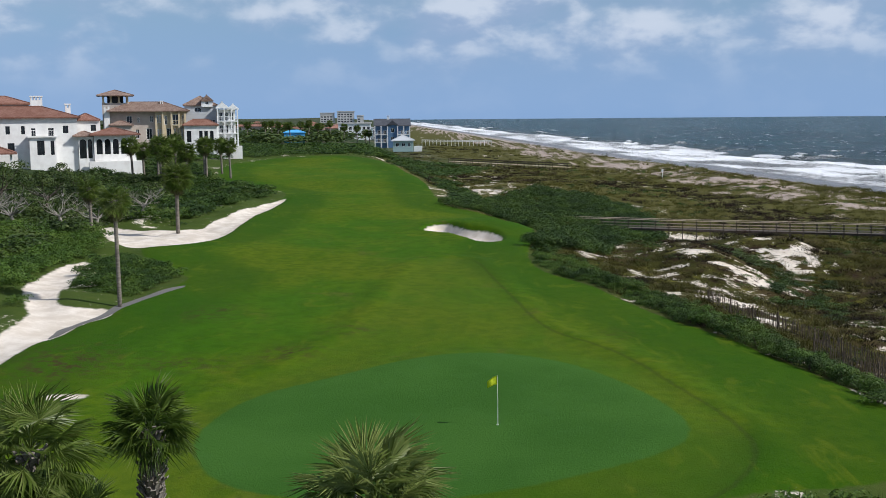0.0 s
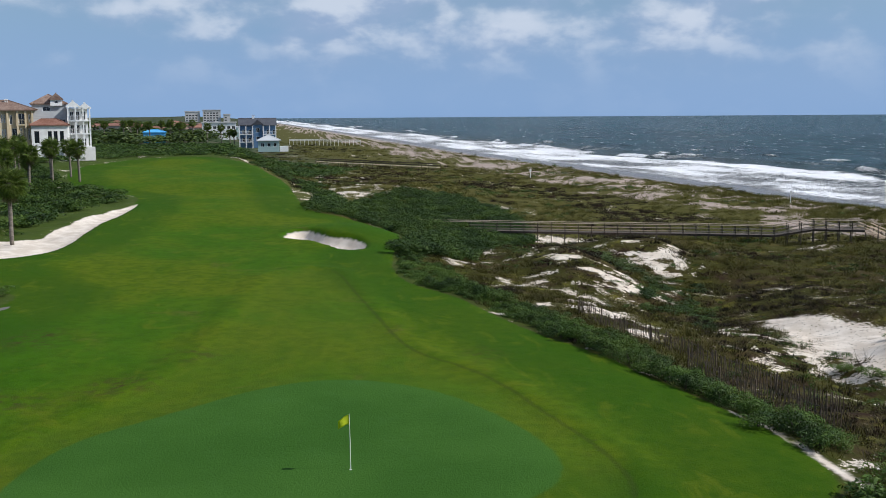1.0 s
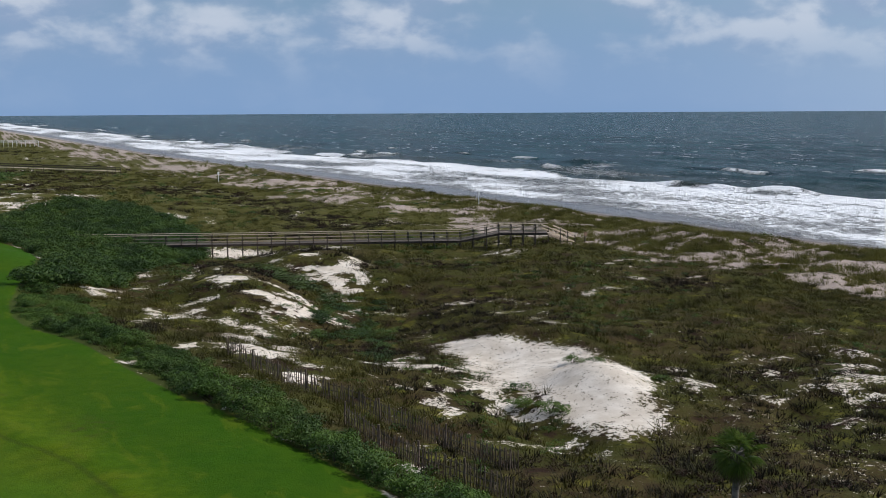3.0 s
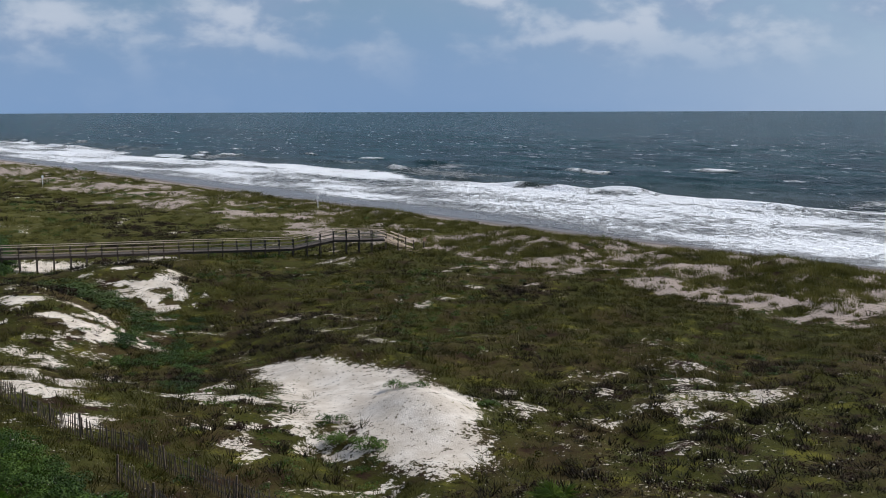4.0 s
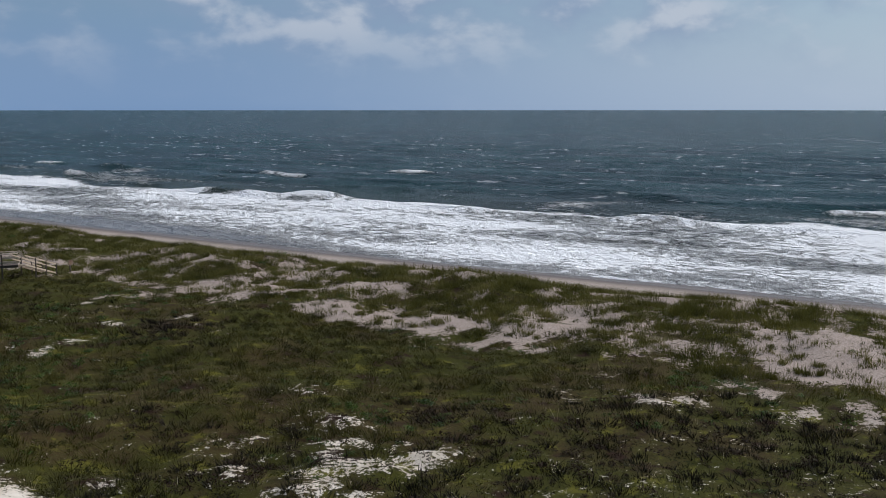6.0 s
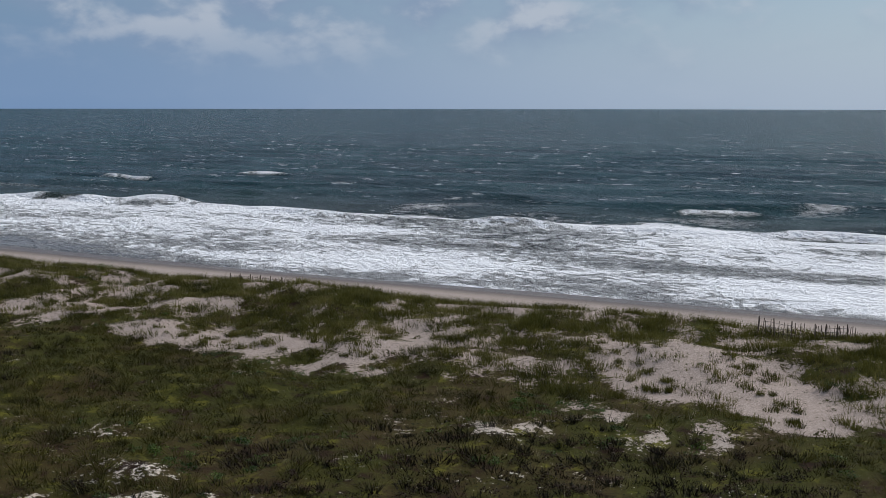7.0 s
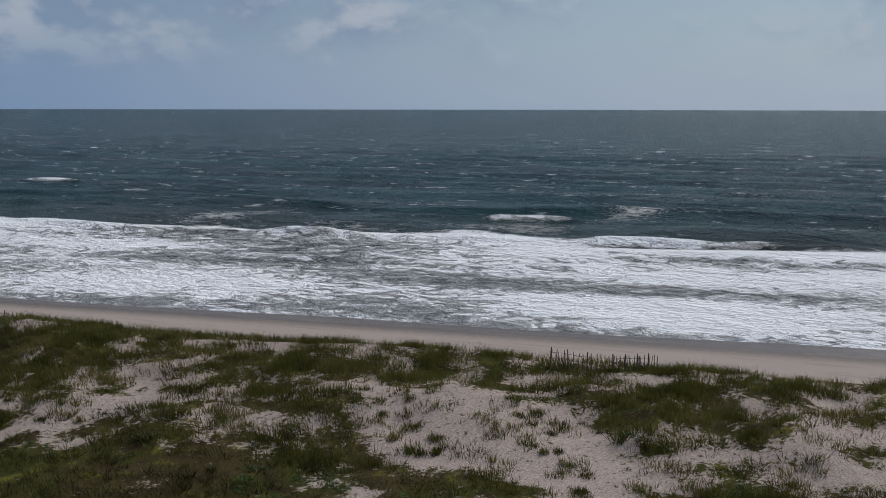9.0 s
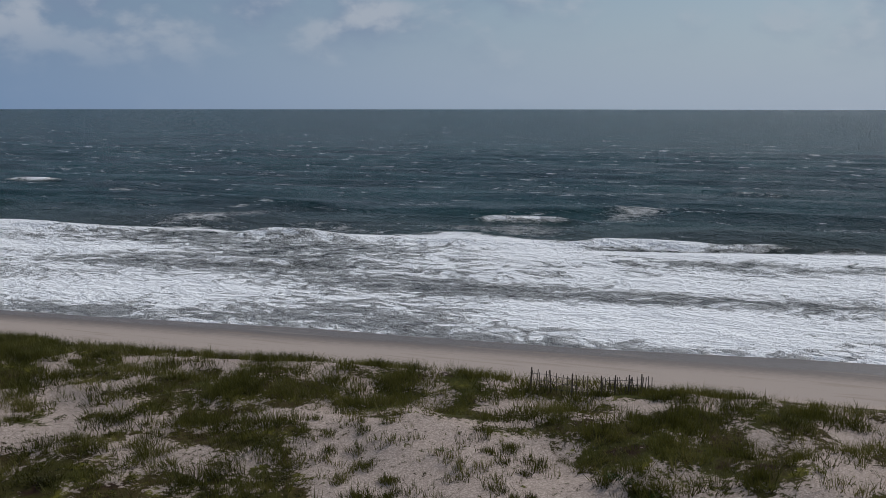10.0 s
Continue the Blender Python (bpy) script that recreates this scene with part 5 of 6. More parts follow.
def build_oaks():
    for x, y, tall, seed, bare in ((-40, 112, 4.2, 1, True), (-43.5, 108, 4.0, 2, True), (-48, 113, 4.2, 3, True), (-36.5, 112, 3.8, 4, True), (-53, 112, 4.2, 6, True), (-34, 121, 3.6, 7, True)):
        build_oak(x, y, tall, seed, "wind-bent oak with bare pale grey branches above the scrub" if bare else "dark green oak", bare)
    for x, y, tall, seed in ((-46, 124, 4.4, 11), (-53, 128, 4.6, 12), (-59, 120, 4.6, 13), (-63, 135, 4.2, 14), (-48, 142, 4.0, 15), (-66, 150, 3.6, 16), (-55, 152, 3.4, 17)):
        build_oak(x, y, tall, seed, "rounded dark green live oak on the bank below the houses", False)


def build_bowl_shrubs():
    rnd = random.Random(31)
    for x, y, size, bright in ((40.2, 71.2, 1.0, False), (41.2, 70.2, 0.8, False), (34.6, 63.8, 1.3, True), (33.8, 65.4, 1.2, True), (43.2, 66, 0.8, True), (34.8, 68.5, 1.0, False)):
        plant_shrub(x, y, size, size * 0.7, rnd, bright, "small shrub growing on the bare dune sand", "shrubs on bare sand")


def build_mounds():
    """Low rounded plants that mottle the dunes."""
    rs = np.random.RandomState(77)
    small = [leaf_cloud(np.random.RandomState(90 + k), lobes_for(np.random.RandomState(90 + k), 5, 0.30, 0.6, 0.5), 96, 0.062, 0.6, 0.4) for k in range(5)]
    bins = {"green": [], "olive": [], "rust": []}
    for x0, x1, y0, y1, density, size in ((10, 100, 24, 105, 0.52, 0.8), (8, 100, 105, 200, 0.20, 1.2), (-5, 95, 200, 330, 0.06, 2.0)):
        x, y = scatter(x0, x1, y0, y1, density, rs)
        u = shore(y) - x
        keep = (u > 20) & (inside(x, y, FAIRWAY) < -1.6) & (rs.rand(len(x)) < 0.12 + 0.8 * cover_at(x, y)) & (inside(x, y, BOWL) < -0.3)
        x, y = x[keep], y[keep]
        tone = fbm(x, y, 9, 3, 41) + 0.25 * (rs.rand(len(x)) - 0.5)
        dark, ground = is_dark(x, y), land(x, y)
        for k in range(len(x)):
            s = size * rs.uniform(0.5, 1.35)
            key = "rust" if rs.rand() < dark[k] * 0.85 else "green" if tone[k] > 0.645 else "olive"
            a = rs.rand() * 6.283
            c, d = np.cos(a) * s, np.sin(a) * s
            v = small[rs.randint(5)]
            bins[key].append(np.stack((v[:, 0] * c - v[:, 1] * d + x[k], v[:, 0] * d + v[:, 1] * c + y[k], v[:, 2] * s * rs.uniform(0.7, 1.2) + ground[k] - 0.06), -1))
    for key, mat, label in (("green", MAT_SHRUB, "small fresh green plants dotted over the dunes"), ("olive", MAT_MOUND, "low olive and yellowish plants in mounds over the dunes"), ("rust", MAT_RUST, "low rusty brown plants in mounds in the dune hollows")):
        ob = new("dune_plants", soup("dune_plants", np.concatenate(bins[key]), 4, mat))
        tagged(ob, label, "plants", kind="stuff")


build_dune_grass()
build_mounds()
build_bowl_shrubs()
build_hedge()
build_thickets()
build_palms()
build_oaks()


# ---- houses ----
def wall_face(bm, origin, across, width, height, holes, deep):
    """One upright wall face with openings, and their reveals; holes: x, z, w, h, arched."""
    out = Vector((across.y, -across.x, 0))
    xs = sorted({0.0, width, *[v for h in holes for v in (h[0], h[0] + h[2])]})
    zs = sorted({0.0, height, *[v for h in holes for v in (h[1], h[1] + h[3])]})

    def at(x, z, inward=0.0):
        return bm.verts.new(origin + across * x + Vector((0, 0, z)) - out * inward)
    for xa, xb in zip(xs, xs[1:]):
        for za, zb in zip(zs, zs[1:]):
            cx, cz = (xa + xb) / 2, (za + zb) / 2
            if not any(h[0] < cx < h[0] + h[2] and h[1] < cz < h[1] + h[3] for h in holes):
                bm.faces.new((at(xa, za), at(xb, za), at(xb, zb), at(xa, zb)))
    for x, z, w, h, arched in holes:
        rim = [(x, z), (x + w, z)]
        if arched:
            r = w / 2
            top = z + h - r
            arc = [(x + r + r * math.cos(a), top + r * math.sin(a)) for a in (math.pi * k / 8 for k in range(9))]
            for (ax, az), (bx, bz) in zip(arc, arc[1:]):
                corner = (x + w, z + h) if (ax + bx) / 2 > x + r else (x, z + h)
                bm.faces.new((at(ax, az), at(*corner), at(bx, bz)))
            bm.faces.new((at(*arc[4]), at(x + w, z + h), at(x, z + h)))
            rim += arc
        else:
            rim += [(x + w, z + h), (x, z + h)]
        for (ax, az), (bx, bz) in zip(rim, rim[1:] + rim[:1]):
            if abs(ax - bx) + abs(az - bz) > 1e-4:
                bm.faces.new((at(ax, az), at(ax, az, deep), at(bx, bz, deep), at(bx, bz)))


def wall_block(house, x0, x1, y0, y1, z0, z1, mat, front=(), right=(), open_bay=False, label=""):
    """A storeyed block of walls; openings are x, z, w, h, arched from its own corner."""
    bm = bmesh.new()
    deep = 0.9 if open_bay else 0.18
    sides = ((Vector((x0, y0, z0)), Vector((1, 0, 0)), x1 - x0, front), (Vector((x1, y0, z0)), Vector((0, 1, 0)), y1 - y0, right),
             (Vector((x1, y1, z0)), Vector((-1, 0, 0)), x1 - x0, ()), (Vector((x0, y1, z0)), Vector((0, -1, 0)), y1 - y0, ()))
    for origin, across, width, holes in sides:
        wall_face(bm, origin, across, width, z1 - z0, [h if len(h) == 5 else (*h, False) for h in holes], deep)
    bm.faces.new([bm.verts.new(c) for c in ((x0, y0, z1 - 0.02), (x1, y0, z1 - 0.02), (x1, y1, z1 - 0.02), (x0, y1, z1 - 0.02))])
    part("wall", bm, mat, house, label)
    for origin, across, width, holes in sides[:2]:
        turn = 0 if across.x else 90
        for h in holes:
            x, z, w, tall = h[:4]
            m = Matrix.Translation(origin + across * (x + w / 2) + Vector((0, 0, z))) @ Matrix.Rotation(radians(turn), 4, "Z")
            # open bays get a dark sheet that stands in for the shade inside
            if open_bay:
                bm = box(bmesh.new(), -w / 2, deep - 0.04, 0, w / 2, deep, tall)
                part("bay_shade", bm, MAT_GLASS, house, "dark sheet standing in for the shade inside an open arch", at=m)
                continue
            bm = bmesh.new()
            for bx0, bx1, bz0, bz1 in ((-w / 2, -w / 2 + 0.09, 0, tall), (w / 2 - 0.09, w / 2, 0, tall), (-w / 2 + 0.09, w / 2 - 0.09, 0, 0.09), (-w / 2 + 0.09, w / 2 - 0.09, tall - 0.09, tall), (-0.03, 0.03, 0.09, tall - 0.09)):
                box(bm, bx0, 0.10, bz0, bx1, 0.17, bz1)
            frame_ob = part("window", bm, MAT_TRIM if mat is not MAT_STUCCO else MAT_DARK, house, at=m)
            part("pane", box(bmesh.new(), -w / 2, 0.13, 0, w / 2, 0.15, tall), MAT_GLASS, frame_ob, "dark reflecting glass")


def hip_roof(house, x0, x1, y0, y1, z, rise, over, mat, label="", gable=False):
    """A hipped or gabled roof with thick eaves."""
    bm = bmesh.new()
    x0, x1, y0, y1 = x0 - over, x1 + over, y0 - over, y1 + over
    run = min(x1 - x0, y1 - y0) / 2
    inset = 0.0 if gable else run
    if x1 - x0 >= y1 - y0:
        ridge = ((x0 + inset, (y0 + y1) / 2), (x1 - inset, (y0 + y1) / 2))
    else:
        ridge = (((x0 + x1) / 2, y0 + inset), ((x0 + x1) / 2, y1 - inset))
    low = [bm.verts.new((x, y, z - 0.10)) for x, y in ((x0, y0), (x1, y0), (x1, y1), (x0, y1))]
    eave = [bm.verts.new((x, y, z + 0.12)) for x, y in ((x0, y0), (x1, y0), (x1, y1), (x0, y1))]
    a, b = (bm.verts.new((*p, z + 0.12 + rise)) for p in ridge)
    bm.faces.new(low[::-1])
    for k in range(4):
        bm.faces.new((low[k], low[(k + 1) % 4], eave[(k + 1) % 4], eave[k]))
    if x1 - x0 >= y1 - y0:
        slopes = ((eave[0], eave[1], b, a), (eave[1], eave[2], b), (eave[2], eave[3], a, b), (eave[3], eave[0], a))
    else:
        slopes = ((eave[1], eave[2], b, a), (eave[2], eave[3], b), (eave[3], eave[0], a, b), (eave[0], eave[1], a))
    for f in slopes:
        bm.faces.new(f)
    roof = part("roof", bm, mat, house, label)
    # ridge and hip caps
    caps = bmesh.new()
    corners = [Vector((x, y, z + 0.12)) for x, y in ((x0, y0), (x1, y0), (x1, y1), (x0, y1))]
    pa, pb = (Vector((*p, z + 0.14 + rise)) for p in ridge)
    ends = (pa, pb, pb, pa) if x1 - x0 >= y1 - y0 else (pa, pa, pb, pb)
    if (pa - pb).length > 0.2:
        beam(caps, pa, pb, 0.28, 0.14)
    if not gable:
        for c, e in zip(corners, ends):
            beam(caps, c, e, 0.26, 0.12)
    if len(caps.verts):
        part("ridge_cap", caps, mat, roof)
    else:
        caps.free()


def chimney(house, x0, x1, y0, y1, z0, z1, mat, slots=3):
    bm = box(bmesh.new(), x0, y0, z0, x1, y1, z1 - 0.75)
    wide = (x1 - x0) / (2 * slots + 1)
    for k in range(slots + 1):
        box(bm, x0 + wide * 2 * k, y0, z1 - 0.75, x0 + wide * (2 * k + 1), y1, z1 - 0.2)
    box(bm, x0 - 0.1, y0 - 0.1, z1 - 0.2, x1 + 0.1, y1 + 0.1, z1)
    part("chimney", bm, mat, house)


def balcony(house, x0, x1, y0, y1, z, mat, tall=1.05, gap=0.35, label="white balcony with railing"):
    slab = part("balcony", box(bmesh.new(), x0, y0, z - 0.22, x1, y1, z), mat, house, label)
    bm = bmesh.new()
    box(bm, x0, y0, z + tall - 0.08, x1, y0 + 0.07, z + tall)
    for k in range(int((x1 - x0) / gap) + 1):
        x = min(x0 + k * gap, x1 - 0.05)
        box(bm, x, y0 + 0.01, z, x + 0.05, y0 + 0.06, z + tall - 0.08)
    part("railing", bm, mat, slab)


def columns(house, places, y, z0, z1, wide, mat):
    me = mesh_of("column", box(box(box(bmesh.new(), -wide / 2, -wide / 2, 0, wide / 2, wide / 2, z1 - z0), -wide * 0.7, -wide * 0.7, 0, wide * 0.7, wide * 0.7, 0.2), -wide * 0.7, -wide * 0.7, z1 - z0 - 0.2, wide * 0.7, wide * 0.7, z1 - z0), mat)
    for x in places:
        part("column", me, None, house, at=pose(x, y, z0))


def white_villa():
    h = thing("villa", pose(-75.4, 182.7, 11.0, 0, 0, 22.4), "large white stucco villa with red tile roofs above the scrub", "house")
    front = [(7.2, 7.6, 0.7, 1.4), (9.7, 7.6, 0.6, 1.4), (11.3, 6.6, 0.7, 2.0), (14.1, 6.6, 0.9, 2.0), (16.5, 7.7, 0.9, 1.3), (7.4, 4.4, 1.1, 1.7), (1.5, 7.6, 0.7, 1.4), (4.0, 7.6, 0.7, 1.4), (2.0, 4.4, 1.1, 1.7), (4.6, 4.4, 1.1, 1.7)]
    wall_block(h, -6, 12.9, 0, 11, -2, 8.4, MAT_STUCCO, front, [(2, 7.6, 0.8, 1.4), (6, 7.6, 0.8, 1.4)])
    hip_roof(h, -6, 12.9, 0, 11, 8.4, 1.9, 0.6, MAT_TILE, "red-brown clay tile roof")
    wall_block(h, 4.9, 9.2, -1.4, -0.01, -2, 5.0, MAT_STUCCO, [(1.2, 4.0, 1.2, 2.5), (3.4, 4.0, 0.6, 2.4)])
    balcony(h, 4.6, 9.5, -1.8, -0.02, 5.25, MAT_STUCCO)
    wall_block(h, -6, 5.5, 11.1, 19, -2, 10.9, MAT_MAUVE)
    hip_roof(h, -6, 5.5, 11.1, 19, 10.9, 1.4, 0.5, MAT_TILE)
    chimney(h, 5.6, 7.6, 6, 7.6, 8.0, 12.3, MAT_STUCCO)
    chimney(h, 11.4, 12.3, 6, 7, 8.0, 10.9, MAT_STUCCO, 1)
    wall_block(h, 12.95, 17.0, 2.5, 10, -2, 7.9, MAT_STUCCO, [(2.4, 8.0, 0.9, 1.1)])
    hip_roof(h, 12.95, 16.6, 2.5, 10, 7.9, 1.1, 0.4, MAT_TILE)
    wall_block(h, 12.95, 15.4, -0.6, 2.4, -2, 5.1, MAT_STUCCO, [(0.15, 3.2, 1.2, 3.4, True), (1.55, 3.2, 0.75, 3.4, True)], open_bay=True)
    hip_roof(h, 12.5, 15.6, -0.6, 2.4, 5.1, 0.8, 0.5, MAT_SANDROOF)
    arches = [(0.4 + 1.38 * k, 3.9, 1.05, 2.7, True) for k in range(5)]
    wall_block(h, 15.5, 22.6, -1.2, 5, -2, 5.3, MAT_STUCCO, arches, [(0.6, 3.9, 1.4, 2.7, True), (2.8, 3.9, 1.4, 2.7, True)], open_bay=True)
    hip_roof(h, 15.5, 22.6, -1.2, 5, 5.3, 1.1, 0.8, MAT_TILE)
    part("terrace", box(bmesh.new(), 14.5, -2.6, -2, 23.4, -1.25, 0.7), MAT_STUCCO, h, "pale terrace wall")
    hut = thing("pavilion", pose(-74.2, 175.6, 9.6, 0, 0, 22.4), "low pavilion with a hipped red tile roof among bushes", "pavilion")
    hip_roof(hut, -5, 3.6, 0, 5, 3.9, 1.2, 0.7, MAT_TILE)
    columns(hut, (-4.8, -2, 0.8, 3.4), 0.3, -1, 3.9, 0.3, MAT_STUCCO)
    columns(hut, (-4.8, 3.4), 4.7, -1, 3.9, 0.3, MAT_STUCCO)


def tan_villa():
    h = thing("villa", pose(-77.0, 244.5, 14.0, 0, 0, 17.5), "tan villa with a square lookout tower and brown tile roofs", "house")
    wall_block(h, 0.2, 6.2, 4, 10, -4, 8.7, MAT_MAUVE, [(2.6, 10.5, 0.8, 1.4)])
    columns(h, (0.5, 2.2, 4.0, 5.9), 4.3, 8.7, 10.4, 0.45, MAT_TAN)
    columns(h, (0.5, 5.9), 9.7, 8.7, 10.4, 0.45, MAT_TAN)
    # near-black box added as the shade between the columns of the open lookout
    part("belvedere_shade", box(bmesh.new(), 1.4, 5.2, 8.7, 5.0, 8.8, 10.4), MAT_DARK, h, "dark box that paints the shade inside the open lookout")
    hip_roof(h, 0.2, 6.2, 4, 10, 10.4, 1.3, 1.2, MAT_SANDROOF, "shallow brown tile roof with deep eaves")
    chimney(h, 0.5, 1.8, 0.5, 1.8, -4, 8.1, MAT_STUCCO, 1)
    wall_block(h, 2.0, 11.8, 1.5, 10, -4, 6.7, MAT_MAUVE, [(3.4, 8.0, 1.3, 1.7), (5.8, 8.0, 0.6, 1.3), (8.7, 8.2, 0.7, 1.5), (1.2, 4.6, 1.6, 2.2), (5.4, 4.4, 0.8, 2.2), (7.8, 4.2, 1.3, 2.6)])
    wall_block(h, 11.81, 18.8, 0.6, 10, -4, 6.7, MAT_TAN, [(0.4, 8.0, 0.35, 1.8), (0.95, 8.0, 0.35, 1.8), (2.1, 7.6, 0.6, 2.1), (3.9, 7.6, 1.5, 2.4), (6.0, 8.0, 0.4, 1.8), (0.4, 4.6, 0.35, 2.0), (0.95, 4.6, 0.35, 2.0), (2.5, 4.2, 1.2, 2.6), (4.2, 4.2, 0.4, 2.6), (5.0, 4.2, 0.4, 2.6), (5.8, 4.2, 0.4, 2.6)], [(1.2, 7.8, 1.2, 1.9), (4, 7.8, 1.2, 1.9), (1.2, 4.4, 1.2, 2.2)])
    columns(h, (13.5, 15.5, 17.2, 18.6), 0.2, -1, 6.6, 0.4, MAT_TAN)
    balcony(h, 15.2, 18.8, 0.0, 0.55, 3.6, MAT_TAN, label="tan balcony with railing")
    hip_roof(h, 2.0, 18.8, 0.6, 10, 6.75, 2.1, 0.9, MAT_SANDROOF, "brown tile roof")
    wall_block(h, 2.0, 6.4, -2.2, 1.45, -4, 3.6, MAT_MAUVE, [(1.4, 5.0, 1.6, 1.8)])
    hip_roof(h, 2.0, 6.4, -2.2, 1.45, 3.6, 0.9, 0.5, MAT_SANDROOF)
    chimney(h, 13.3, 13.9, 4, 4.6, 7.5, 9.2, MAT_STUCCO, 1)


def white_house():
    h = thing("villa", pose(-59.9, 251.2, 11.5, 0, 0, 13.4), "tall pale grey beach house with white balconies and gables", "house")
    wall_block(h, 0.3, 7.6, 2, 13, -2, 10.6, MAT_GREY, [(2.2, 11.0, 1.7, 1.1, True), (5.8, 8.2, 1.2, 1.0)], [(1, 9.5, 1.2, 1.6), (4, 9.5, 1.2, 1.6), (7, 9.5, 1.2, 1.6)])
    hip_roof(h, 0.3, 7.6, 2, 13, 10.6, 2.1, 0.35, MAT_SANDROOF, "tan shingle roof")
    wall_block(h, 4.2, 6.8, 1.4, 6, 10.2, 11.6, MAT_TRIM, [(0.9, 0.5, 0.8, 0.7)])
    hip_roof(h, 4.2, 6.8, 1.4, 6, 11.6, 1.3, 0.25, MAT_SANDROOF, gable=True)
    wall_block(h, 0.0, 7.6, -2.5, 1.95, -2, 5.8, MAT_STUCCO, [(0.6, 4.0, 1.0, 2.6), (3.4, 4.2, 0.8, 2.4), (4.6, 4.2, 0.8, 2.4), (5.9, 4.2, 0.8, 2.4)])
    hip_roof(h, 0.0, 7.6, -2.5, 1.95, 5.9, 1.3, 0.4, MAT_TILE, "red clay tile roof")
    wall_block(h, 7.7, 12.0, 0.5, 12, -2, 9.6, MAT_TRIM, [(0.5 + 1.25 * k, z, 0.85, 1.9) for k in range(3) for z in (3.0, 6.0, 9.0)], [(1 + 2.4 * k, z, 1.4, 1.9) for k in range(4) for z in (3.0, 6.0, 9.0)])
    for z in (1.2, 4.0, 6.9):
        balcony(h, 7.6, 12.6, -1.6, 0.45, z, MAT_TRIM)
    columns(h, (7.8, 9.4, 11.0, 12.4), -1.4, -2, 9.9, 0.3, MAT_TRIM)
    hip_roof(h, 7.7, 10.2, -1.2, 3, 9.9, 1.3, 0.3, MAT_TRIM, "white gabled porch roof", gable=True)
    hip_roof(h, 10.4, 12.5, -1.2, 3, 9.6, 1.1, 0.3, MAT_TRIM, gable=True)
    part("terrace", box(bmesh.new(), 6.5, -3.8, -2, 13.2, -1.75, 1.0), MAT_STUCCO, h)


def blue_house():
    h = thing("beach_house", pose(-25.1, 417.9, 7.7, 0, 0, 3.4), "blue three-storey beach house with white trim and dark roof", "house")
    rows = [(0.8 + 2.3 * k, z, 1.2, 1.7) for k in range(6) for z in (2.2, 5.2)]
    wall_block(h, 0.4, 13.6, 0, 10, -1, 7.6, MAT_BLUE, rows, [(1.5 + 2.8 * k, z, 1.2, 1.7) for k in range(3) for z in (2.2, 5.2)])
    hip_roof(h, 0.4, 13.6, 0, 10, 7.6, 2.6, 0.7, MAT_SLATE, "dark grey shingle roof", gable=True)
    wall_block(h, 5.4, 8.8, -1.2, 3, -1, 8.0, MAT_BLUE, [(1.0, 6.0, 1.4, 1.7), (1.0, 2.6, 1.4, 1.7)])
    hip_roof(h, 5.4, 8.8, -1.2, 3, 8.0, 1.5, 0.4, MAT_SLATE, gable=True)
    for z in (1.4, 4.3):
        balcony(h, 0, 5.3, -1.6, -0.02, z, MAT_TRIM)
        balcony(h, 8.9, 14, -1.6, -0.02, z, MAT_TRIM)
    columns(h, (0.2, 2.6, 5.1, 9.1, 11.5, 13.8), -1.5, -1, 7.5, 0.35, MAT_TRIM)
    chimney(h, 5.0, 6.0, 4.5, 5.5, 9.5, 11.6, MAT_TRIM, 1)
    g = thing("cottage", pose(-16.4, 381.6, 7.4, 0, 0, 2.3), "small pale green cottage with a low grey gabled roof", "house")
    wall_block(g, 0, 7.4, 0, 7, -1, 2.9, MAT_AQUA, [(1.0, 1.8, 1.2, 1.3), (3.2, 1.8, 1.2, 1.3), (5.4, 1.8, 1.0, 1.3)])
    hip_roof(g, 0, 7.4, 0, 7, 2.9, 1.9, 0.5, MAT_GREY, "pale grey roof")
    part("deck", box(bmesh.new(), 7.6, 1, -1, 10.5, 5, 0.9), MAT_TRIM, g)


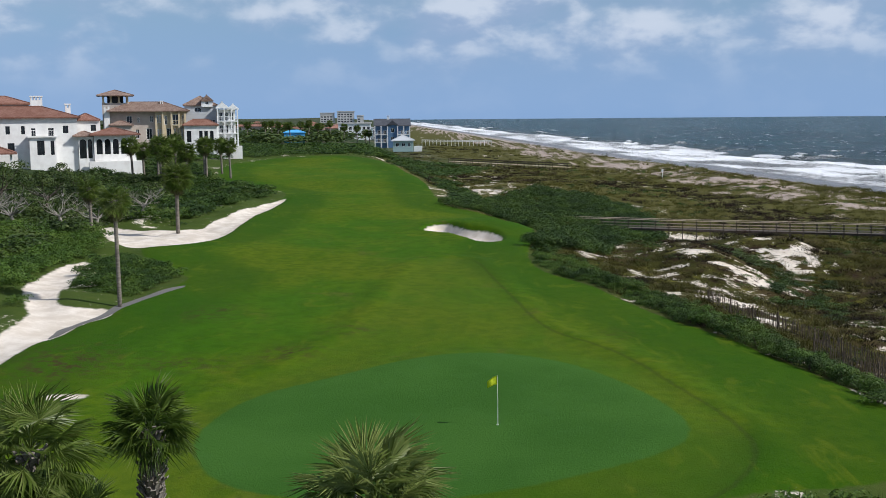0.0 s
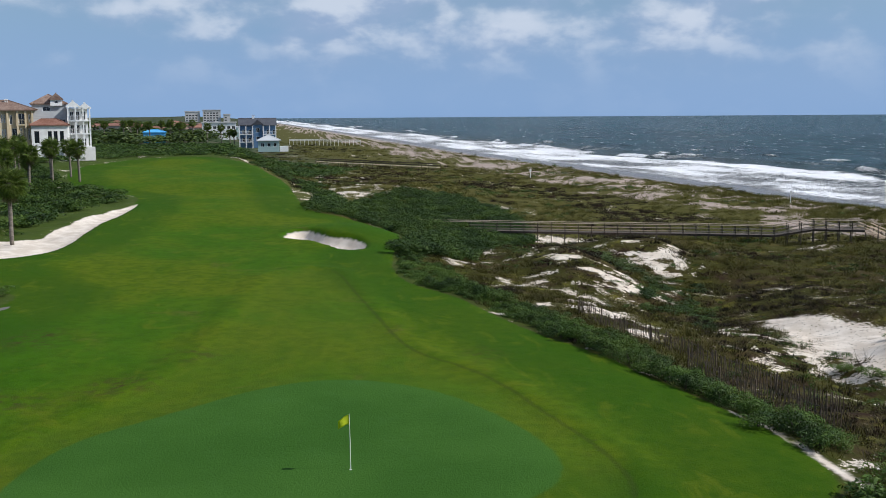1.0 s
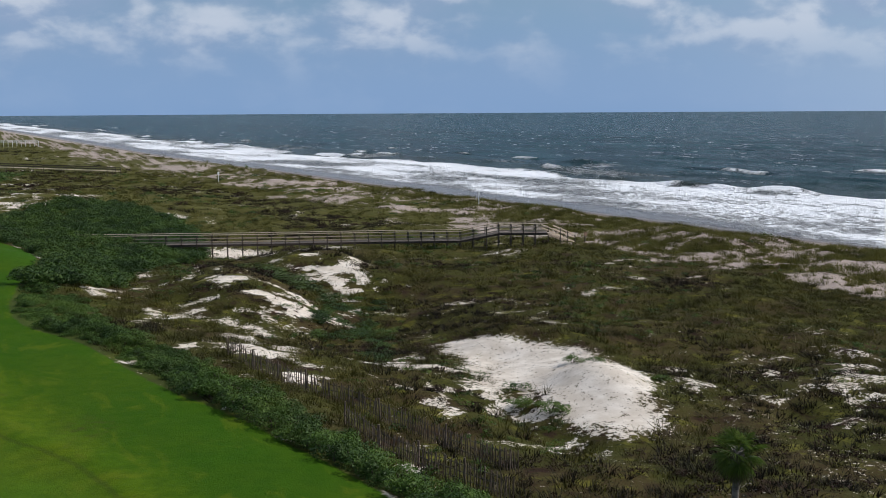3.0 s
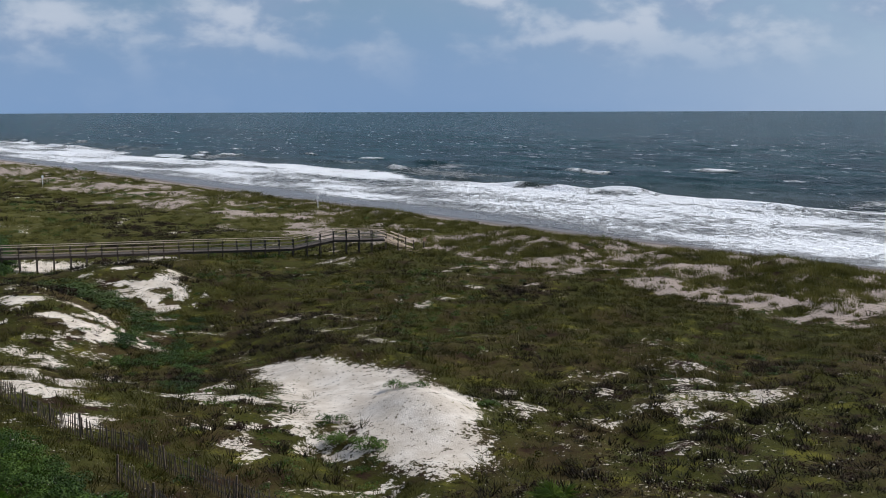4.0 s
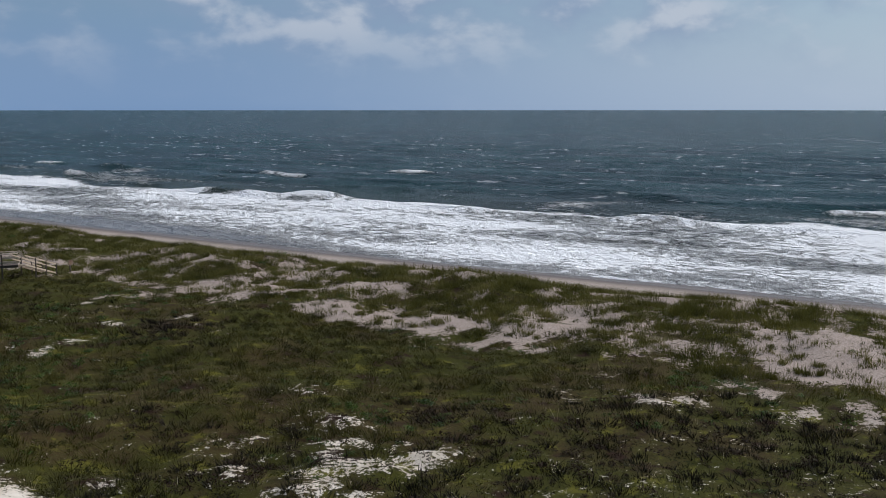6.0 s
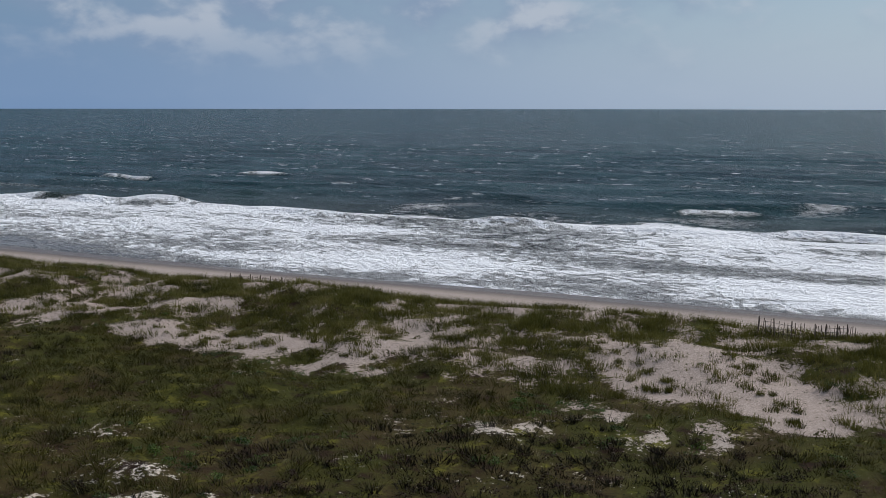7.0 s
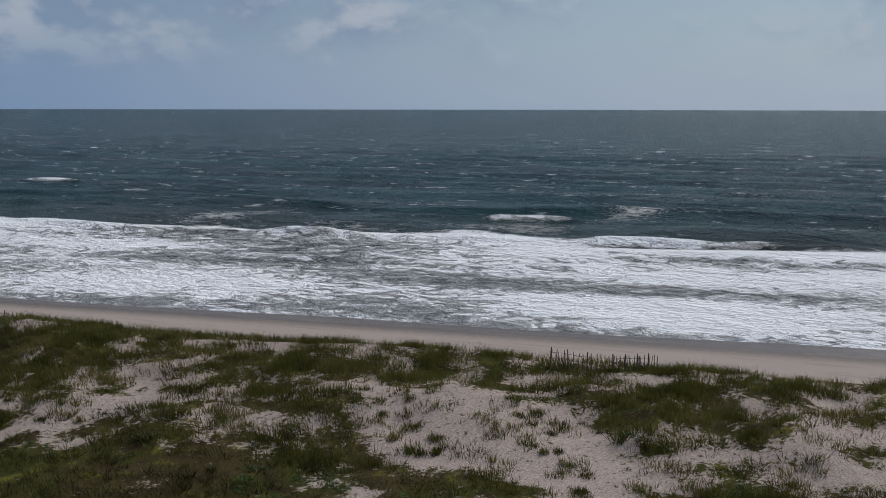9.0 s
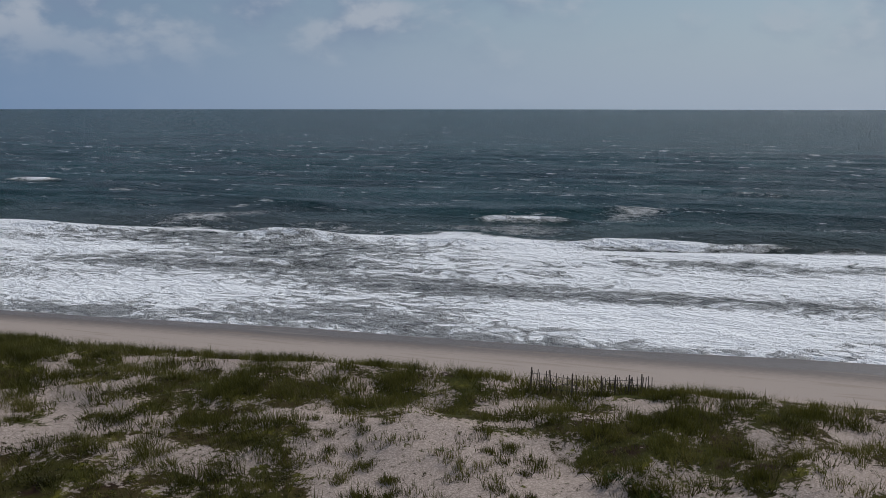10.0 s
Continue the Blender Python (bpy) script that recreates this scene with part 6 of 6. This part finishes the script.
def town():
    rnd = random.Random(19)
    b = thing("shed", pose(-58.2, 401.5, 10.2, 0, 0, 8), "low building painted bright sky blue", "building")
    wall_block(b, 0, 7.8, 0, 5, -1.5, 3.0, MAT_SKY_BLUE)
    hip_roof(b, 0, 7.8, 0, 5, 3.0, 0.9, 0.3, MAT_SKY_BLUE, "sky blue roof")
    looks = ((MAT_MAUVE, MAT_TILE, "sandy stucco house with a red roof among trees"), (MAT_STUCCO, MAT_SLATE, "white beach house with a dark roof in the distance"), (MAT_GREY, MAT_SANDROOF, "grey beach house with a tan roof in the distance"), (MAT_AQUA, MAT_GREY, "pale green beach house with a grey roof"), (MAT_TAN, MAT_TILE, "tan house with a clay tile roof in the distance"))
    spots = [(x * 1.25, y * 1.38, kind) for x, y, kind in [(-84, 412, 0), (-77, 425, 0), (-69, 440, 4), (-95, 430, 0), (-60, 450, 2), (-50, 440, 0), (-42, 455, 3), (-36, 470, 1), (-54, 500, 1), (-47, 530, 1), (-70, 520, 4), (-35, 520, 2), (-62, 570, 2), (-40, 580, 3), (-80, 590, 4), (-52, 640, 1), (-90, 660, 0), (-44, 700, 2), (-75, 720, 1), (-110, 560, 4), (-120, 480, 0)]]
    for x, y, kind in spots:
        wall, roof, label = looks[kind]
        wide, deep, tall = rnd.uniform(9, 14), rnd.uniform(8, 11), rnd.choice((3.2, 3.8, 4.6))
        h = thing("beach_house", pose(x, y, height_at(x, y) - 1.6, 0, 0, rnd.uniform(-20, 20)), label, "house", "distant beach houses")
        rows = [(1.0 + 2.4 * k, z, 1.2, 1.5) for k in range(int((wide - 1.5) / 2.4)) for z in (2.0, 5.0) if z + 2 < tall + 1]
        wall_block(h, 0, wide, 0, deep, -1, tall, wall, rows)
        hip_roof(h, 0, wide, 0, deep, tall, rnd.uniform(1.2, 1.9), 0.6, roof)
        if rnd.random() < 0.6:
            balcony(h, 0, wide, -1.5, -0.02, tall - 2.6, MAT_TRIM)
    big = thing("beach_house", pose(-49, 522, 8.5, 0, 0, 4), "long white flat-roofed building in the distance", "house")
    wall_block(big, 0, 16, 0, 9, -1, 7.0, MAT_TRIM, [(0.8 + 2.2 * k, z, 1.4, 1.5) for k in range(7) for z in (2.0, 5.0)])
    part("roof", box(bmesh.new(), -0.4, -0.4, 7.0, 16.4, 9.4, 7.5), MAT_CONCRETE, big)
    for x, wide, tall in ((-166, 20, 21), (-142, 24, 23), (-114, 9, 17)):
        tower = thing("apartment_building", pose(x, 1500, 2, 0, 0, 5), "tall pale apartment block on the far shore", "building", "far apartment blocks")
        wall_block(tower, 0, wide, 0, 16, 0, tall, MAT_CONCRETE, [(1.2 + 4.2 * k, 2 + 3.3 * r, 2.8, 1.8) for k in range(int((wide - 2) / 4.2)) for r in range(int((tall - 3) / 3.3))])
        part("roof", box(bmesh.new(), -0.5, -0.5, tall, wide + 0.5, 16.5, tall + 1.2), MAT_CONCRETE, tower)


white_villa()
tan_villa()
white_house()
blue_house()
town()
